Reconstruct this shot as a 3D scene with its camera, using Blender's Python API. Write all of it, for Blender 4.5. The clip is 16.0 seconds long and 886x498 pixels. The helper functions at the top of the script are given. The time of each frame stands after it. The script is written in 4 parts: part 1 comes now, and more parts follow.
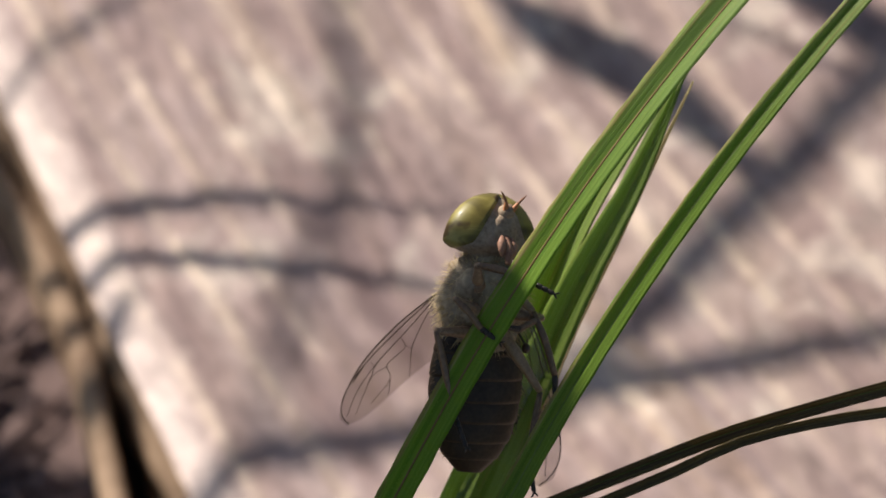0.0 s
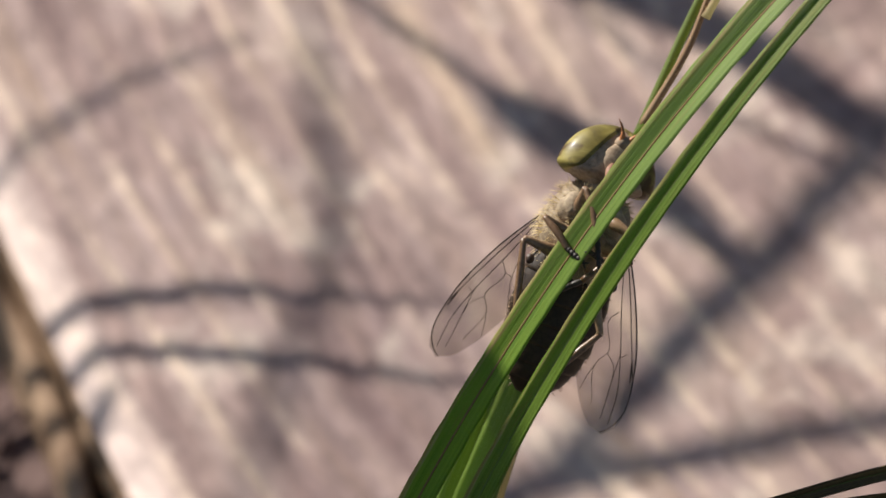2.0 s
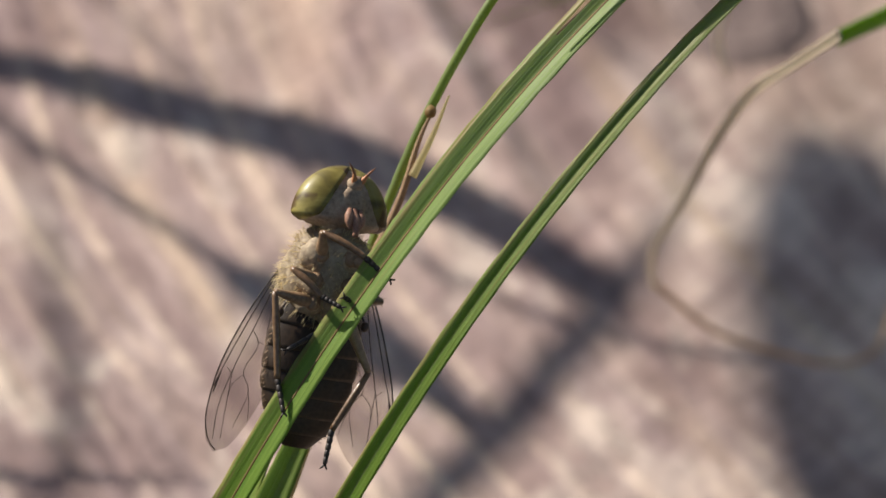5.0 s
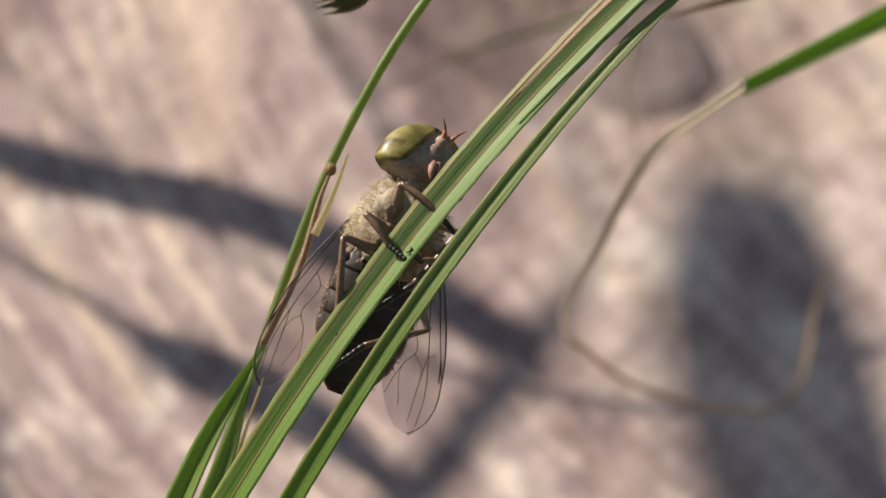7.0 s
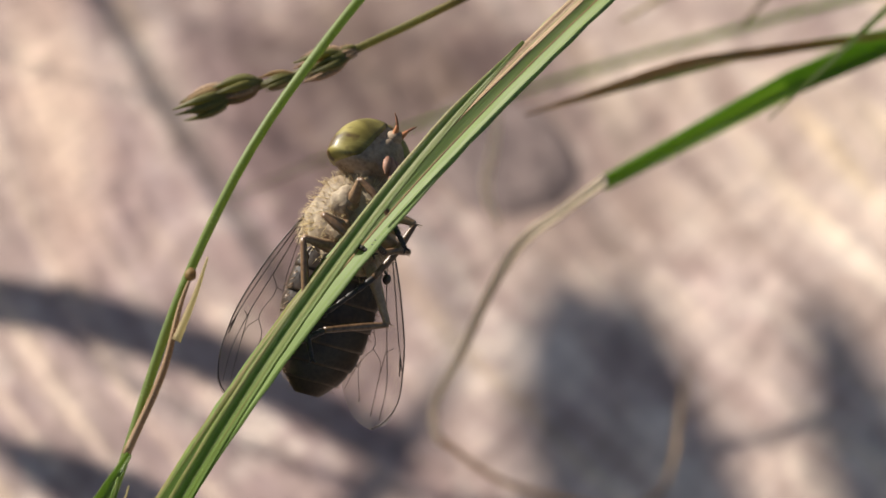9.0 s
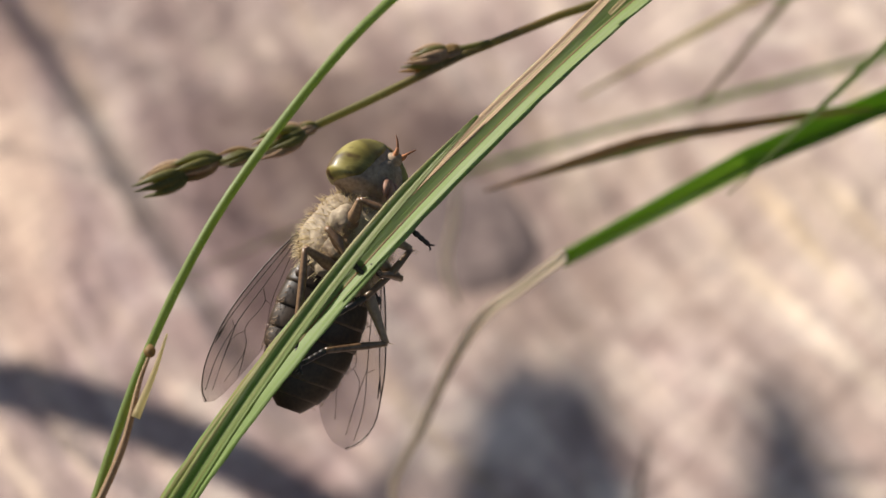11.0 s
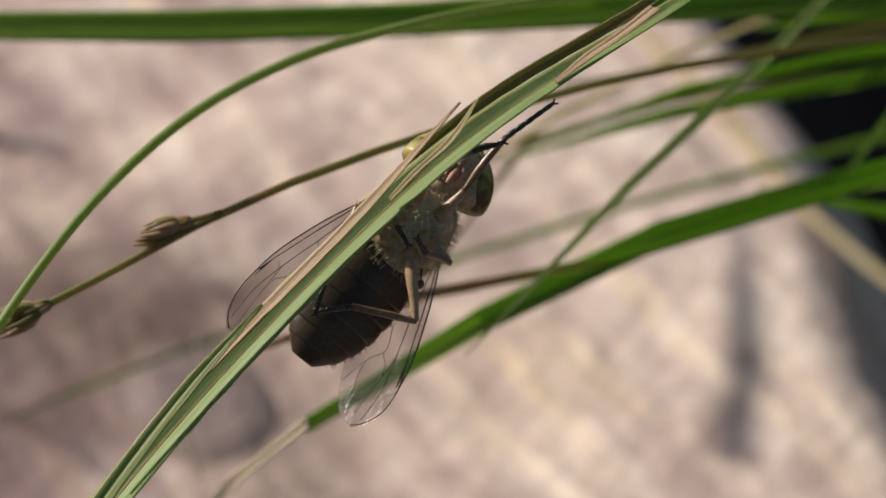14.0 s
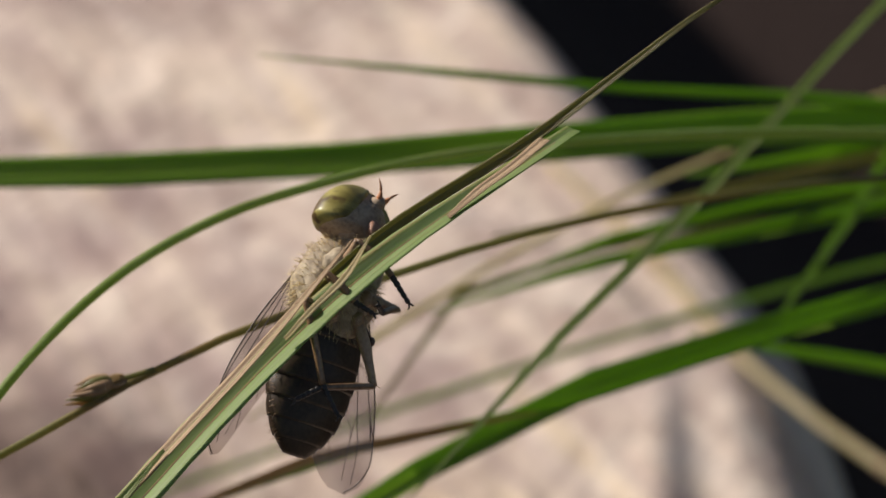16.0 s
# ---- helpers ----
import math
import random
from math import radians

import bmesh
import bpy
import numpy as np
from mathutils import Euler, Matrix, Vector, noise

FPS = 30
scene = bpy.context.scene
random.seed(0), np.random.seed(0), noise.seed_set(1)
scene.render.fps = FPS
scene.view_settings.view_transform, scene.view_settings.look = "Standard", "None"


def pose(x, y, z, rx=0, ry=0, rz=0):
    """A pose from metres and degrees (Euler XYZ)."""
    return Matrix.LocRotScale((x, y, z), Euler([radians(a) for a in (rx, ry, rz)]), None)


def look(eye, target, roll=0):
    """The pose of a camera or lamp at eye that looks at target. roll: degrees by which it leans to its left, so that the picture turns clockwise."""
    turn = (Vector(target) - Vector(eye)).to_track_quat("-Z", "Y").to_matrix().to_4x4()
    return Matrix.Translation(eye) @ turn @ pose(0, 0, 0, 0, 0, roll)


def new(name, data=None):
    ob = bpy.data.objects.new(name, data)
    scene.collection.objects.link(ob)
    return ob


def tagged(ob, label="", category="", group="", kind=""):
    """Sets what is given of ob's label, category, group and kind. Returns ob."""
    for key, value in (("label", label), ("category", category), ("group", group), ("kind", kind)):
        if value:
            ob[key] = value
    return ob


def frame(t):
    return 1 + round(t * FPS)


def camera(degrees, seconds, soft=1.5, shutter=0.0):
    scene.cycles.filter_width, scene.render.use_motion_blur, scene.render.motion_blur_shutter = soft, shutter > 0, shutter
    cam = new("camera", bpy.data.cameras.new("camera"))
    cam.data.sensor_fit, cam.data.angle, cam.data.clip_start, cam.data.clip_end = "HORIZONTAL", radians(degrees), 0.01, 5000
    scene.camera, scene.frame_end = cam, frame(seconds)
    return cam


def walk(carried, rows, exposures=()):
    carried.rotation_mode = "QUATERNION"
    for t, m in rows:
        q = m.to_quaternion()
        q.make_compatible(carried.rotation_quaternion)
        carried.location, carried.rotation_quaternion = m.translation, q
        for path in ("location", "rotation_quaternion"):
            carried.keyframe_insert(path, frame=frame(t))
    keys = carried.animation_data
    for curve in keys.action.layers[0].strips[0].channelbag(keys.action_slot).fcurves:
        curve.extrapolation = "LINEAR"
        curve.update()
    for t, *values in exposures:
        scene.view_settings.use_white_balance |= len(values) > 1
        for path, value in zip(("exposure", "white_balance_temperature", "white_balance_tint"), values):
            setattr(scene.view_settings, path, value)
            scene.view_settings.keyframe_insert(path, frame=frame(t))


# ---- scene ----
# The eye stays in one place and turns after the fly as it climbs a grass leaf.
EYE = Vector((0.0, 0.0, 0.224))
REACH = 195.0
cam = camera(15, 16.0, soft=1.6)
cam.data.dof.use_dof = True
cam.data.dof.focus_distance = 0.1965
cam.data.dof.aperture_fstop = 58.0


def turned(yaw, pitch, roll):
    return pose(EYE.x, EYE.y, EYE.z, 90 + pitch, 0, -yaw) @ pose(0, 0, 0, 0, 0, roll)


# seconds, then degrees: to the right, up, lean
TURNS = (
    (0, -0, -41, -0), (0.5, -3.23, -40.41, -1.89), (1, -2.79, -40.32, -1.1), (1.5, -1.06, -40.28, -0.19), (2, 0.39, -39.45, -0.17),
    (2.5, 2.09, -38.7, 0.26), (3, 2.84, -38.4, 0.83), (3.5, 3.98, -37.87, 1.01), (4, 4.85, -37.56, 1.47), (4.2, 5.12, -37.27, 1.54),
    (6.3, 7.15, -35.77, 0.5), (6.5, 7.52, -35.58, 0.93), (7, 7.85, -35.47, 0.48), (7.5, 8.61, -34.98, 0.93), (8, 9.69, -34.62, 0.55),
    (8.5, 10.23, -34.23, 0.45), (9, 10.62, -33.73, 0.45), (11.3, 11.5, -31.99, 0.67), (11.5, 11.51, -31.72, 0.42), (12, 11.73, -31.61, 0.32),
    (12.5, 12.12, -31.18, 0.61), (13, 13.53, -30.44, 0.82), (13.5, 14.65, -29.71, 1.5), (14, 16.59, -29.52, 0.97), (14.5, 17.31, -29.09, 1.03),
    (15, 17.84, -28.46, 0.62), (15.5, 17.59, -27.52, 0.27), (16, 17.86, -26.92, 0.39),
)
walk(cam, [(t, turned(*turn)) for t, *turn in TURNS],
     ((0, 0.56), (2.5, 0.49), (4, 0.48), (6.5, 0.60), (7.2, 0.58), (8, 0.60), (9, 0.67), (11.5, 0.60), (13, 0.58), (14, 0.38), (16, 0.34)))

# ---- light ----
TO_SUN = Vector((-0.60, 0.56, 0.62)).normalized()
sun = new("sun", bpy.data.lights.new("sun", "SUN"))
sun.data.energy, sun.data.angle, sun.data.color = 5.0, radians(0.53), (1.0, 0.94, 0.86)
sun.matrix_world = look(TO_SUN * 3, (0, 0, 0))
world = bpy.data.worlds.new("sky")
scene.world = world
world.use_nodes = True
sky = world.node_tree.nodes.new("ShaderNodeTexSky")
sky.sky_type, sky.sun_disc = "NISHITA", False
sky.sun_elevation = math.asin(TO_SUN.z)
sky.sun_rotation = math.atan2(TO_SUN.x, TO_SUN.y)
world.node_tree.links.new(sky.outputs[0], world.node_tree.nodes["Background"].inputs[0])
world.node_tree.nodes["Background"].inputs[1].default_value = 0.055


# ---- materials ----
class Nodes:
    """A node material under construction."""

    def __init__(self, name):
        self.mat = bpy.data.materials.new(name)
        self.mat.use_nodes = True
        self.tree = self.mat.node_tree
        self.bsdf = self.tree.nodes["Principled BSDF"]
        self.out = self.tree.nodes["Material Output"]

    def add(self, kind, **values):
        n = self.tree.nodes.new("ShaderNode" + kind)
        for key, value in values.items():
            n.inputs[key.replace("_", " ")].default_value = value
        return n

    def link(self, a, b):
        self.tree.links.new(a, b)

    def coords(self, space, scale):
        c, m = self.add("TexCoord"), self.add("Mapping")
        m.inputs["Scale"].default_value = scale
        self.link(c.outputs[space], m.inputs["Vector"])
        return m.outputs[0]

    def noise(self, where, scale, detail=4.0, rough=0.55, warp=0.0):
        n = self.add("TexNoise", Scale=scale, Detail=detail, Roughness=rough, Distortion=warp)
        self.link(where, n.inputs["Vector"])
        return n.outputs["Fac"]

    def ramp(self, fac, *stops):
        n = self.tree.nodes.new("ShaderNodeValToRGB")
        while len(n.color_ramp.elements) < len(stops):
            n.color_ramp.elements.new(0.5)
        for e, (at, colour) in zip(n.color_ramp.elements, stops):
            e.position = at
            e.color = (*colour, 1) if len(colour) == 3 else colour
        self.link(fac, n.inputs[0])
        return n.outputs[0]

    def mix(self, fac, a, b, blend="MIX"):
        n = self.tree.nodes.new("ShaderNodeMixRGB")
        n.blend_type = blend
        for value, socket in ((fac, n.inputs[0]), (a, n.inputs[1]), (b, n.inputs[2])):
            if isinstance(value, bpy.types.NodeSocket):
                self.link(value, socket)
            elif isinstance(value, tuple):
                socket.default_value = (*value, 1)
            else:
                socket.default_value = value
        return n.outputs[0]

    def bump(self, height, strength, distance):
        n = self.add("Bump", Strength=strength, Distance=distance)
        self.link(height, n.inputs["Height"])
        self.link(n.outputs[0], self.bsdf.inputs["Normal"])

    def base(self, colour, rough=0.5, spec=0.5, metal=0.0):
        if isinstance(colour, bpy.types.NodeSocket):
            self.link(colour, self.bsdf.inputs["Base Color"])
        else:
            self.bsdf.inputs["Base Color"].default_value = (*colour, 1)
        self.bsdf.inputs["Roughness"].default_value = rough
        self.bsdf.inputs["Specular IOR Level"].default_value = spec
        self.bsdf.inputs["Metallic"].default_value = metal


W3, B3 = (1, 1, 1), (0, 0, 0)


def leaf_material(name, dark, light, vein, dry, dryness, rough=0.42, glow=0.45, sheen=0.5, fade=None):
    """Grass: fine streaks along the blade, dry streaks, pale specks, light shining through."""
    n = Nodes(name)
    along = n.coords("UV", (8.0, 0.35, 1))
    fine = n.coords("UV", (26.0, 0.9, 1))
    broad = n.coords("UV", (3.2, 0.45, 1))
    dots = n.coords("UV", (24.0, 75.0, 1))
    streak = n.noise(along, 1.0, 3.0)
    colour = n.ramp(streak, (0.38, dark), (0.62, light))
    if fade:
        uv, grow = n.add("SeparateXYZ"), n.add("MapRange")
        n.link(n.coords("UV", (1, 1, 1)), uv.inputs[0])
        n.link(uv.outputs["Y"], grow.inputs["Value"])
        grow.inputs["From Min"].default_value, grow.inputs["From Max"].default_value = fade[0], fade[1]
        colour = n.mix(grow.outputs[0], colour, n.ramp(streak, (0.3, fade[2]), (0.7, fade[3])))
    if fade:
        rib = n.ramp(uv.outputs["X"], (0.02, W3), (0.13, W3), (0.22, B3))
        torn = n.ramp(n.noise(n.coords("UV", (9.0, 1.3, 1)), 1.0, 4.0, 0.7), (0.44, B3), (0.54, W3))
        # shade in the keel's fold, put into the colour as a thin dark line
        fold_shade = n.ramp(uv.outputs["X"], (0.47, W3), (0.50, (0.25, 0.25, 0.2)), (0.53, W3))
        colour = n.mix(0.8, colour, fold_shade, "MULTIPLY")
        colour = n.mix(n.mix(1.0, rib, torn, "MULTIPLY"), colour, n.ramp(streak, (0.40, (0.22, 0.12, 0.045)), (0.60, (0.42, 0.33, 0.16))))
    hair = n.ramp(n.noise(fine, 1.0, 2.0), (0.48, B3), (0.66, (0.42, 0.42, 0.42)))
    colour = n.mix(hair, colour, vein, "MIX")
    patch = n.noise(broad, 1.0, 5.0, 0.65)
    worn = n.ramp(n.mix(0.5, patch, streak), (0.60 - 0.3 * dryness, B3), (0.68 - 0.24 * dryness, W3))
    colour = n.mix(worn, colour, dry)
    # pale flecks, with tiny glints put into the colour among them
    spot = n.ramp(n.noise(dots, 1.0, 2.0, 0.7), (0.60, B3), (0.68, (0.8, 0.8, 0.8)))
    colour = n.mix(spot, colour, tuple(min(0.8, 1.35 * c) for c in vein))
    n.base(colour, rough, sheen)
    n.bump(n.mix(0.5, hair, streak), 0.8, 0.0001)
    shine = n.add("BsdfTranslucent")
    n.link(n.mix(0.6, colour, tuple(min(1.0, 2.2 * c) for c in light), "MIX"), shine.inputs["Color"])
    both = n.add("MixShader")
    both.inputs[0].default_value = glow
    n.link(n.bsdf.outputs[0], both.inputs[1])
    n.link(shine.outputs[0], both.inputs[2])
    n.link(both.outputs[0], n.out.inputs["Surface"])
    return n.mat


leaf_green = leaf_material("leaf green", (0.12, 0.19, 0.025), (0.24, 0.33, 0.07), (0.36, 0.42, 0.15), (0.20, 0.10, 0.035), 0.2)
leaf_main = leaf_material("leaf green to pale", (0.085, 0.175, 0.008), (0.205, 0.335, 0.03), (0.25, 0.37, 0.06), (0.28, 0.17, 0.06), 0.07, 0.46, 0.46, 0.22,
                          fade=(12.6, 16.4, (0.215, 0.275, 0.10), (0.33, 0.385, 0.18)))
leaf_side = leaf_material("leaf green to straw", (0.085, 0.155, 0.01), (0.19, 0.285, 0.035), (0.26, 0.40, 0.09), (0.26, 0.15, 0.05), 0.14, 0.42, 0.45, 0.25,
                          fade=(14.0, 17.2, (0.22, 0.25, 0.09), (0.46, 0.42, 0.22)))
leaf_far = leaf_material("leaf deep green", (0.075, 0.15, 0.008), (0.17, 0.275, 0.022), (0.21, 0.30, 0.04), (0.22, 0.15, 0.05), 0.05, 0.5, 0.6)
leaf_blue = leaf_material("leaf grey green", (0.12, 0.17, 0.03), (0.23, 0.285, 0.07), (0.28, 0.34, 0.16), (0.22, 0.17, 0.08), 0.10, 0.5)
leaf_olive = leaf_material("leaf olive", (0.12, 0.11, 0.025), (0.22, 0.21, 0.06), (0.34, 0.29, 0.12), (0.2, 0.11, 0.04), 0.35)
leaf_dry = leaf_material("dry leaf", (0.26, 0.15, 0.08), (0.48, 0.34, 0.20), (0.60, 0.46, 0.30), (0.13, 0.07, 0.04), 0.25, 0.6, 0.2, 0.3)
leaf_brown = leaf_material("brown leaf", (0.19, 0.115, 0.04), (0.34, 0.225, 0.09), (0.48, 0.33, 0.15), (0.06, 0.035, 0.015), 0.15, 0.6, 0.35, 0.3)
leaf_rust = leaf_material("rusty leaf", (0.06, 0.04, 0.010), (0.19, 0.15, 0.045), (0.30, 0.22, 0.08), (0.05, 0.022, 0.012), 0.4, 0.5, 0.2, 0.4)
leaf_stick = leaf_material("pale stick", (0.50, 0.38, 0.26), (0.70, 0.56, 0.42), (0.74, 0.62, 0.48), (0.40, 0.27, 0.17), 0.1, 0.7, 0.4, 0.3)
leaf_straw = leaf_material("straw", (0.36, 0.27, 0.15), (0.55, 0.44, 0.28), (0.62, 0.52, 0.36), (0.28, 0.18, 0.09), 0.2, 0.6, 0.55, 0.3)


def wood_material():
    """Grey weathered timber: pink-grey with cream crests along its furrows, a dark knot's stain and fine scratches."""
    n = Nodes("weathered timber")

    def layer(name):
        u, p = n.add("UVMap"), n.add("SeparateXYZ")
        u.uv_map = name
        n.link(u.outputs[0], p.inputs[0])
        return p

    def spun(degrees, scale):
        c, turn, size = n.add("TexCoord"), n.add("Mapping"), n.add("Mapping")
        turn.inputs["Rotation"].default_value = (0, 0, radians(degrees))
        size.inputs["Scale"].default_value = scale
        n.link(c.outputs["Object"], turn.inputs["Vector"])
        n.link(turn.outputs[0], size.inputs["Vector"])
        return size.outputs[0]

    def near(x, y, rx, ry):
        d = n.add("VectorMath")
        d.operation = "DISTANCE"
        n.link(n.coords("Object", (1 / rx, 1 / ry, 0.0)), d.inputs[0])
        d.inputs[1].default_value = (x / rx, y / ry, 0)
        return d.outputs["Value"]

    def times(colour, other, fac=1.0):
        return n.mix(fac, colour, other, "MULTIPLY")

    grain = n.coords("UV", (430.0, 34.0, 1))
    rings = n.coords("UV", (150.0, 10.0, 1))
    fibre = n.noise(grain, 1.0, 5.0, 0.6)
    ring = n.noise(rings, 1.0, 3.0, 0.5, 0.4)
    patch = n.noise(n.coords("Object", (34.0, 22.0, 20.0)), 1.0, 5.0, 0.6, 0.3)
    mottle = n.noise(n.coords("Object", (95.0, 60.0, 60.0)), 1.0, 5.0, 0.62, 0.8)
    flecks = n.noise(n.coords("UV", (620.0, 260.0, 1)), 1.0, 4.0, 0.62, 1.0)
    cross = n.noise(spun(45, (500.0, 75.0, 300.0)), 1.0, 4.0, 0.62, 0.6)
    colour = n.ramp(ring, (0.30, (0.43, 0.325, 0.30)), (0.45, (0.51, 0.395, 0.36)), (0.57, (0.60, 0.485, 0.44)), (0.70, (0.65, 0.51, 0.40)))
    colour = times(colour, n.ramp(patch, (0.30, (0.62, 0.57, 0.57)), (0.50, (0.88, 0.85, 0.83)), (0.66, (1.0, 0.98, 0.93))))
    colour = times(colour, n.ramp(fibre, (0.30, (0.50, 0.45, 0.43)), (0.70, W3)), 0.42)
    colour = times(colour, n.ramp(mottle, (0.34, (0.74, 0.71, 0.70)), (0.50, (0.93, 0.91, 0.89)), (0.60, W3)))
    # the top's brightness, darker left to paler right, is put into the colour
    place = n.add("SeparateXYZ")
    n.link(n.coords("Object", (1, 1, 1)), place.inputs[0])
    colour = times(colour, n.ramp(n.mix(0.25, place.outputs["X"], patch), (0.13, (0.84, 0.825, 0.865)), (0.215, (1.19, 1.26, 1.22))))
    cream = n.noise(n.coords("Object", (70.0, 48.0, 60.0)), 1.0, 4.0, 0.6, 0.5)
    colour = n.mix(n.ramp(cream, (0.56, B3), (0.66, (0.5, 0.5, 0.5))), colour, (0.74, 0.63, 0.53))
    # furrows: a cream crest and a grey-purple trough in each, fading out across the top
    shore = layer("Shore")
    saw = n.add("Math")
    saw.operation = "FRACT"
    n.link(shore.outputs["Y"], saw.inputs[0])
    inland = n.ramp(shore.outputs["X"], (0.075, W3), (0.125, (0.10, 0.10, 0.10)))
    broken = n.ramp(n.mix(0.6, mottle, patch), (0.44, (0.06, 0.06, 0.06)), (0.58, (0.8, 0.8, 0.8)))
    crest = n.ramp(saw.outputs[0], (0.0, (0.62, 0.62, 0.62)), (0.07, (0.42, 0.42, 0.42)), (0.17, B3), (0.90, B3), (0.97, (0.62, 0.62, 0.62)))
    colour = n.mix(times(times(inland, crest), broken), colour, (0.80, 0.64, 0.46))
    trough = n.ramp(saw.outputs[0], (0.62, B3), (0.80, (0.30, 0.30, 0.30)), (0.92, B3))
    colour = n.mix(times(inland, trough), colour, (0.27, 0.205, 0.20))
    # pale worn lip at the end; its sunlit brightness is put into the colour
    colour = n.mix(n.ramp(n.mix(0.004, shore.outputs["X"], fibre), (0.003, (0.8, 0.8, 0.8)), (0.0075, B3)), colour, (0.80, 0.66, 0.60))
    # a warm, resinous stripe, and stained wood round a knot
    colour = n.mix(n.ramp(n.mix(0.35, near(0.0185, 0.372, 0.007, 0.05), patch), (0.45, (0.4, 0.4, 0.4)), (0.85, B3)), colour, (0.80, 0.58, 0.42))
    spot = near(0.062, 0.370, 0.035, 0.043)
    colour = times(colour, n.ramp(n.mix(0.35, spot, patch), (0.50, (0.50, 0.455, 0.45)), (0.80, W3)))
    colour = times(colour, n.ramp(n.mix(0.25, spot, mottle), (0.34, (0.62, 0.59, 0.57)), (0.55, W3)))
    colour = times(colour, n.ramp(n.mix(0.35, near(0.099, 0.352, 0.034, 0.034), patch), (0.42, (0.74, 0.70, 0.69)), (0.84, W3)))
    # three broad darker patches; the third is leaf shade put into the colour
    for x, y, rx, ry, tone in ((0.036, 0.420, 0.042, 0.042, (0.66, 0.63, 0.64)), (0.000, 0.352, 0.030, 0.036, (0.76, 0.73, 0.74)), (0.078, 0.332, 0.020, 0.018, (0.68, 0.64, 0.63))):
        colour = times(colour, n.ramp(n.mix(0.3, near(x, y, rx, ry), patch), (0.40, tone), (0.85, W3)))
    # fine flecks and scratches
    colour = times(colour, n.ramp(flecks, (0.34, (0.66, 0.63, 0.62)), (0.50, (0.97, 0.96, 0.95)), (0.64, (1.16, 1.14, 1.10))), inland)
    fine_way = n.ramp(shore.outputs["X"], (0.06, (0.12, 0.12, 0.12)), (0.10, W3))
    colour = times(colour, n.ramp(cross, (0.34, (0.72, 0.69, 0.68)), (0.48, (0.96, 0.95, 0.94)), (0.64, (1.15, 1.13, 1.10))), fine_way)
    scratch = n.noise(n.coords("Object", (260.0, 900.0, 300.0)), 1.0, 3.0, 0.6, 1.2)
    colour = n.mix(n.ramp(scratch, (0.60, B3), (0.70, (0.6, 0.6, 0.6))), colour, (0.16, 0.12, 0.11))
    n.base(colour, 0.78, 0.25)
    n.bump(n.mix(0.4, n.mix(0.5, n.mix(0.5, fibre, ring), mottle), n.mix(0.5, flecks, cross)), 0.8, 0.0012)
    return n.mat


def knot_material():
    """Sawn knot: grey-brown growth rings round a dull heart."""
    n = Nodes("knot")
    where = n.coords("UV", (1, 1, 1))
    uv = n.add("SeparateXYZ")
    n.link(where, uv.inputs[0])
    wave = n.noise(n.coords("Object", (220.0, 220.0, 100.0)), 1.0, 4.0, 0.6)
    line = n.add("Math")
    line.operation = "MULTIPLY_ADD"
    n.link(wave, line.inputs[0])
    line.inputs[1].default_value = 0.35
    n.link(uv.outputs["X"], line.inputs[2])
    rings = n.add("TexNoise", Scale=9.0, Detail=2.0)
    rings.noise_dimensions = "1D"
    n.link(line.outputs[0], rings.inputs["W"])
    colour = n.ramp(rings.outputs["Fac"], (0.35, (0.14, 0.10, 0.092)), (0.65, (0.25, 0.19, 0.17)))
    rim = n.ramp(uv.outputs["X"], (0.86, W3), (0.95, (0.55, 0.50, 0.48)), (1.0, (0.8, 0.77, 0.75)))
    colour = n.mix(1.0, colour, rim, "MULTIPLY")
    n.base(n.mix(0.7, colour, n.ramp(wave, (0.35, (0.6, 0.58, 0.57)), (0.65, (1.1, 1.08, 1.05))), "MULTIPLY"), 0.8, 0.2)
    n.bump(n.mix(0.5, rings.outputs["Fac"], wave), 0.6, 0.0006)
    return n.mat


def plain_material(name, a, b, scale, rough=0.6, spec=0.4, relief=0.3, depth=0.00005, space="Object"):
    """Two tones mottled at two scales, with fine relief."""
    n = Nodes(name)
    where = n.coords(space, (1, 1, 1))
    big, small = n.noise(where, scale, 4.0), n.noise(where, scale * 6.5, 3.0)
    fac = n.mix(0.4, big, small)
    n.base(n.ramp(fac, (0.35, a), (0.65, b)), rough, spec)
    n.bump(fac, relief, depth)
    return n.mat


wood = wood_material()
pith = knot_material()
side_wood = plain_material("timber side", (0.15, 0.09, 0.055), (0.42, 0.29, 0.19), 90.0, 0.8, 0.2, 0.6, 0.0006)
# near-black: shade beyond the timber is partly put into this colour
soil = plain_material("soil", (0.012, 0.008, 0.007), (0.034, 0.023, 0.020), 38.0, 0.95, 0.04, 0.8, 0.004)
litter = plain_material("leaf litter", (0.11, 0.070, 0.062), (0.19, 0.126, 0.112), 60.0, 0.8, 0.2, 0.5, 0.0005)


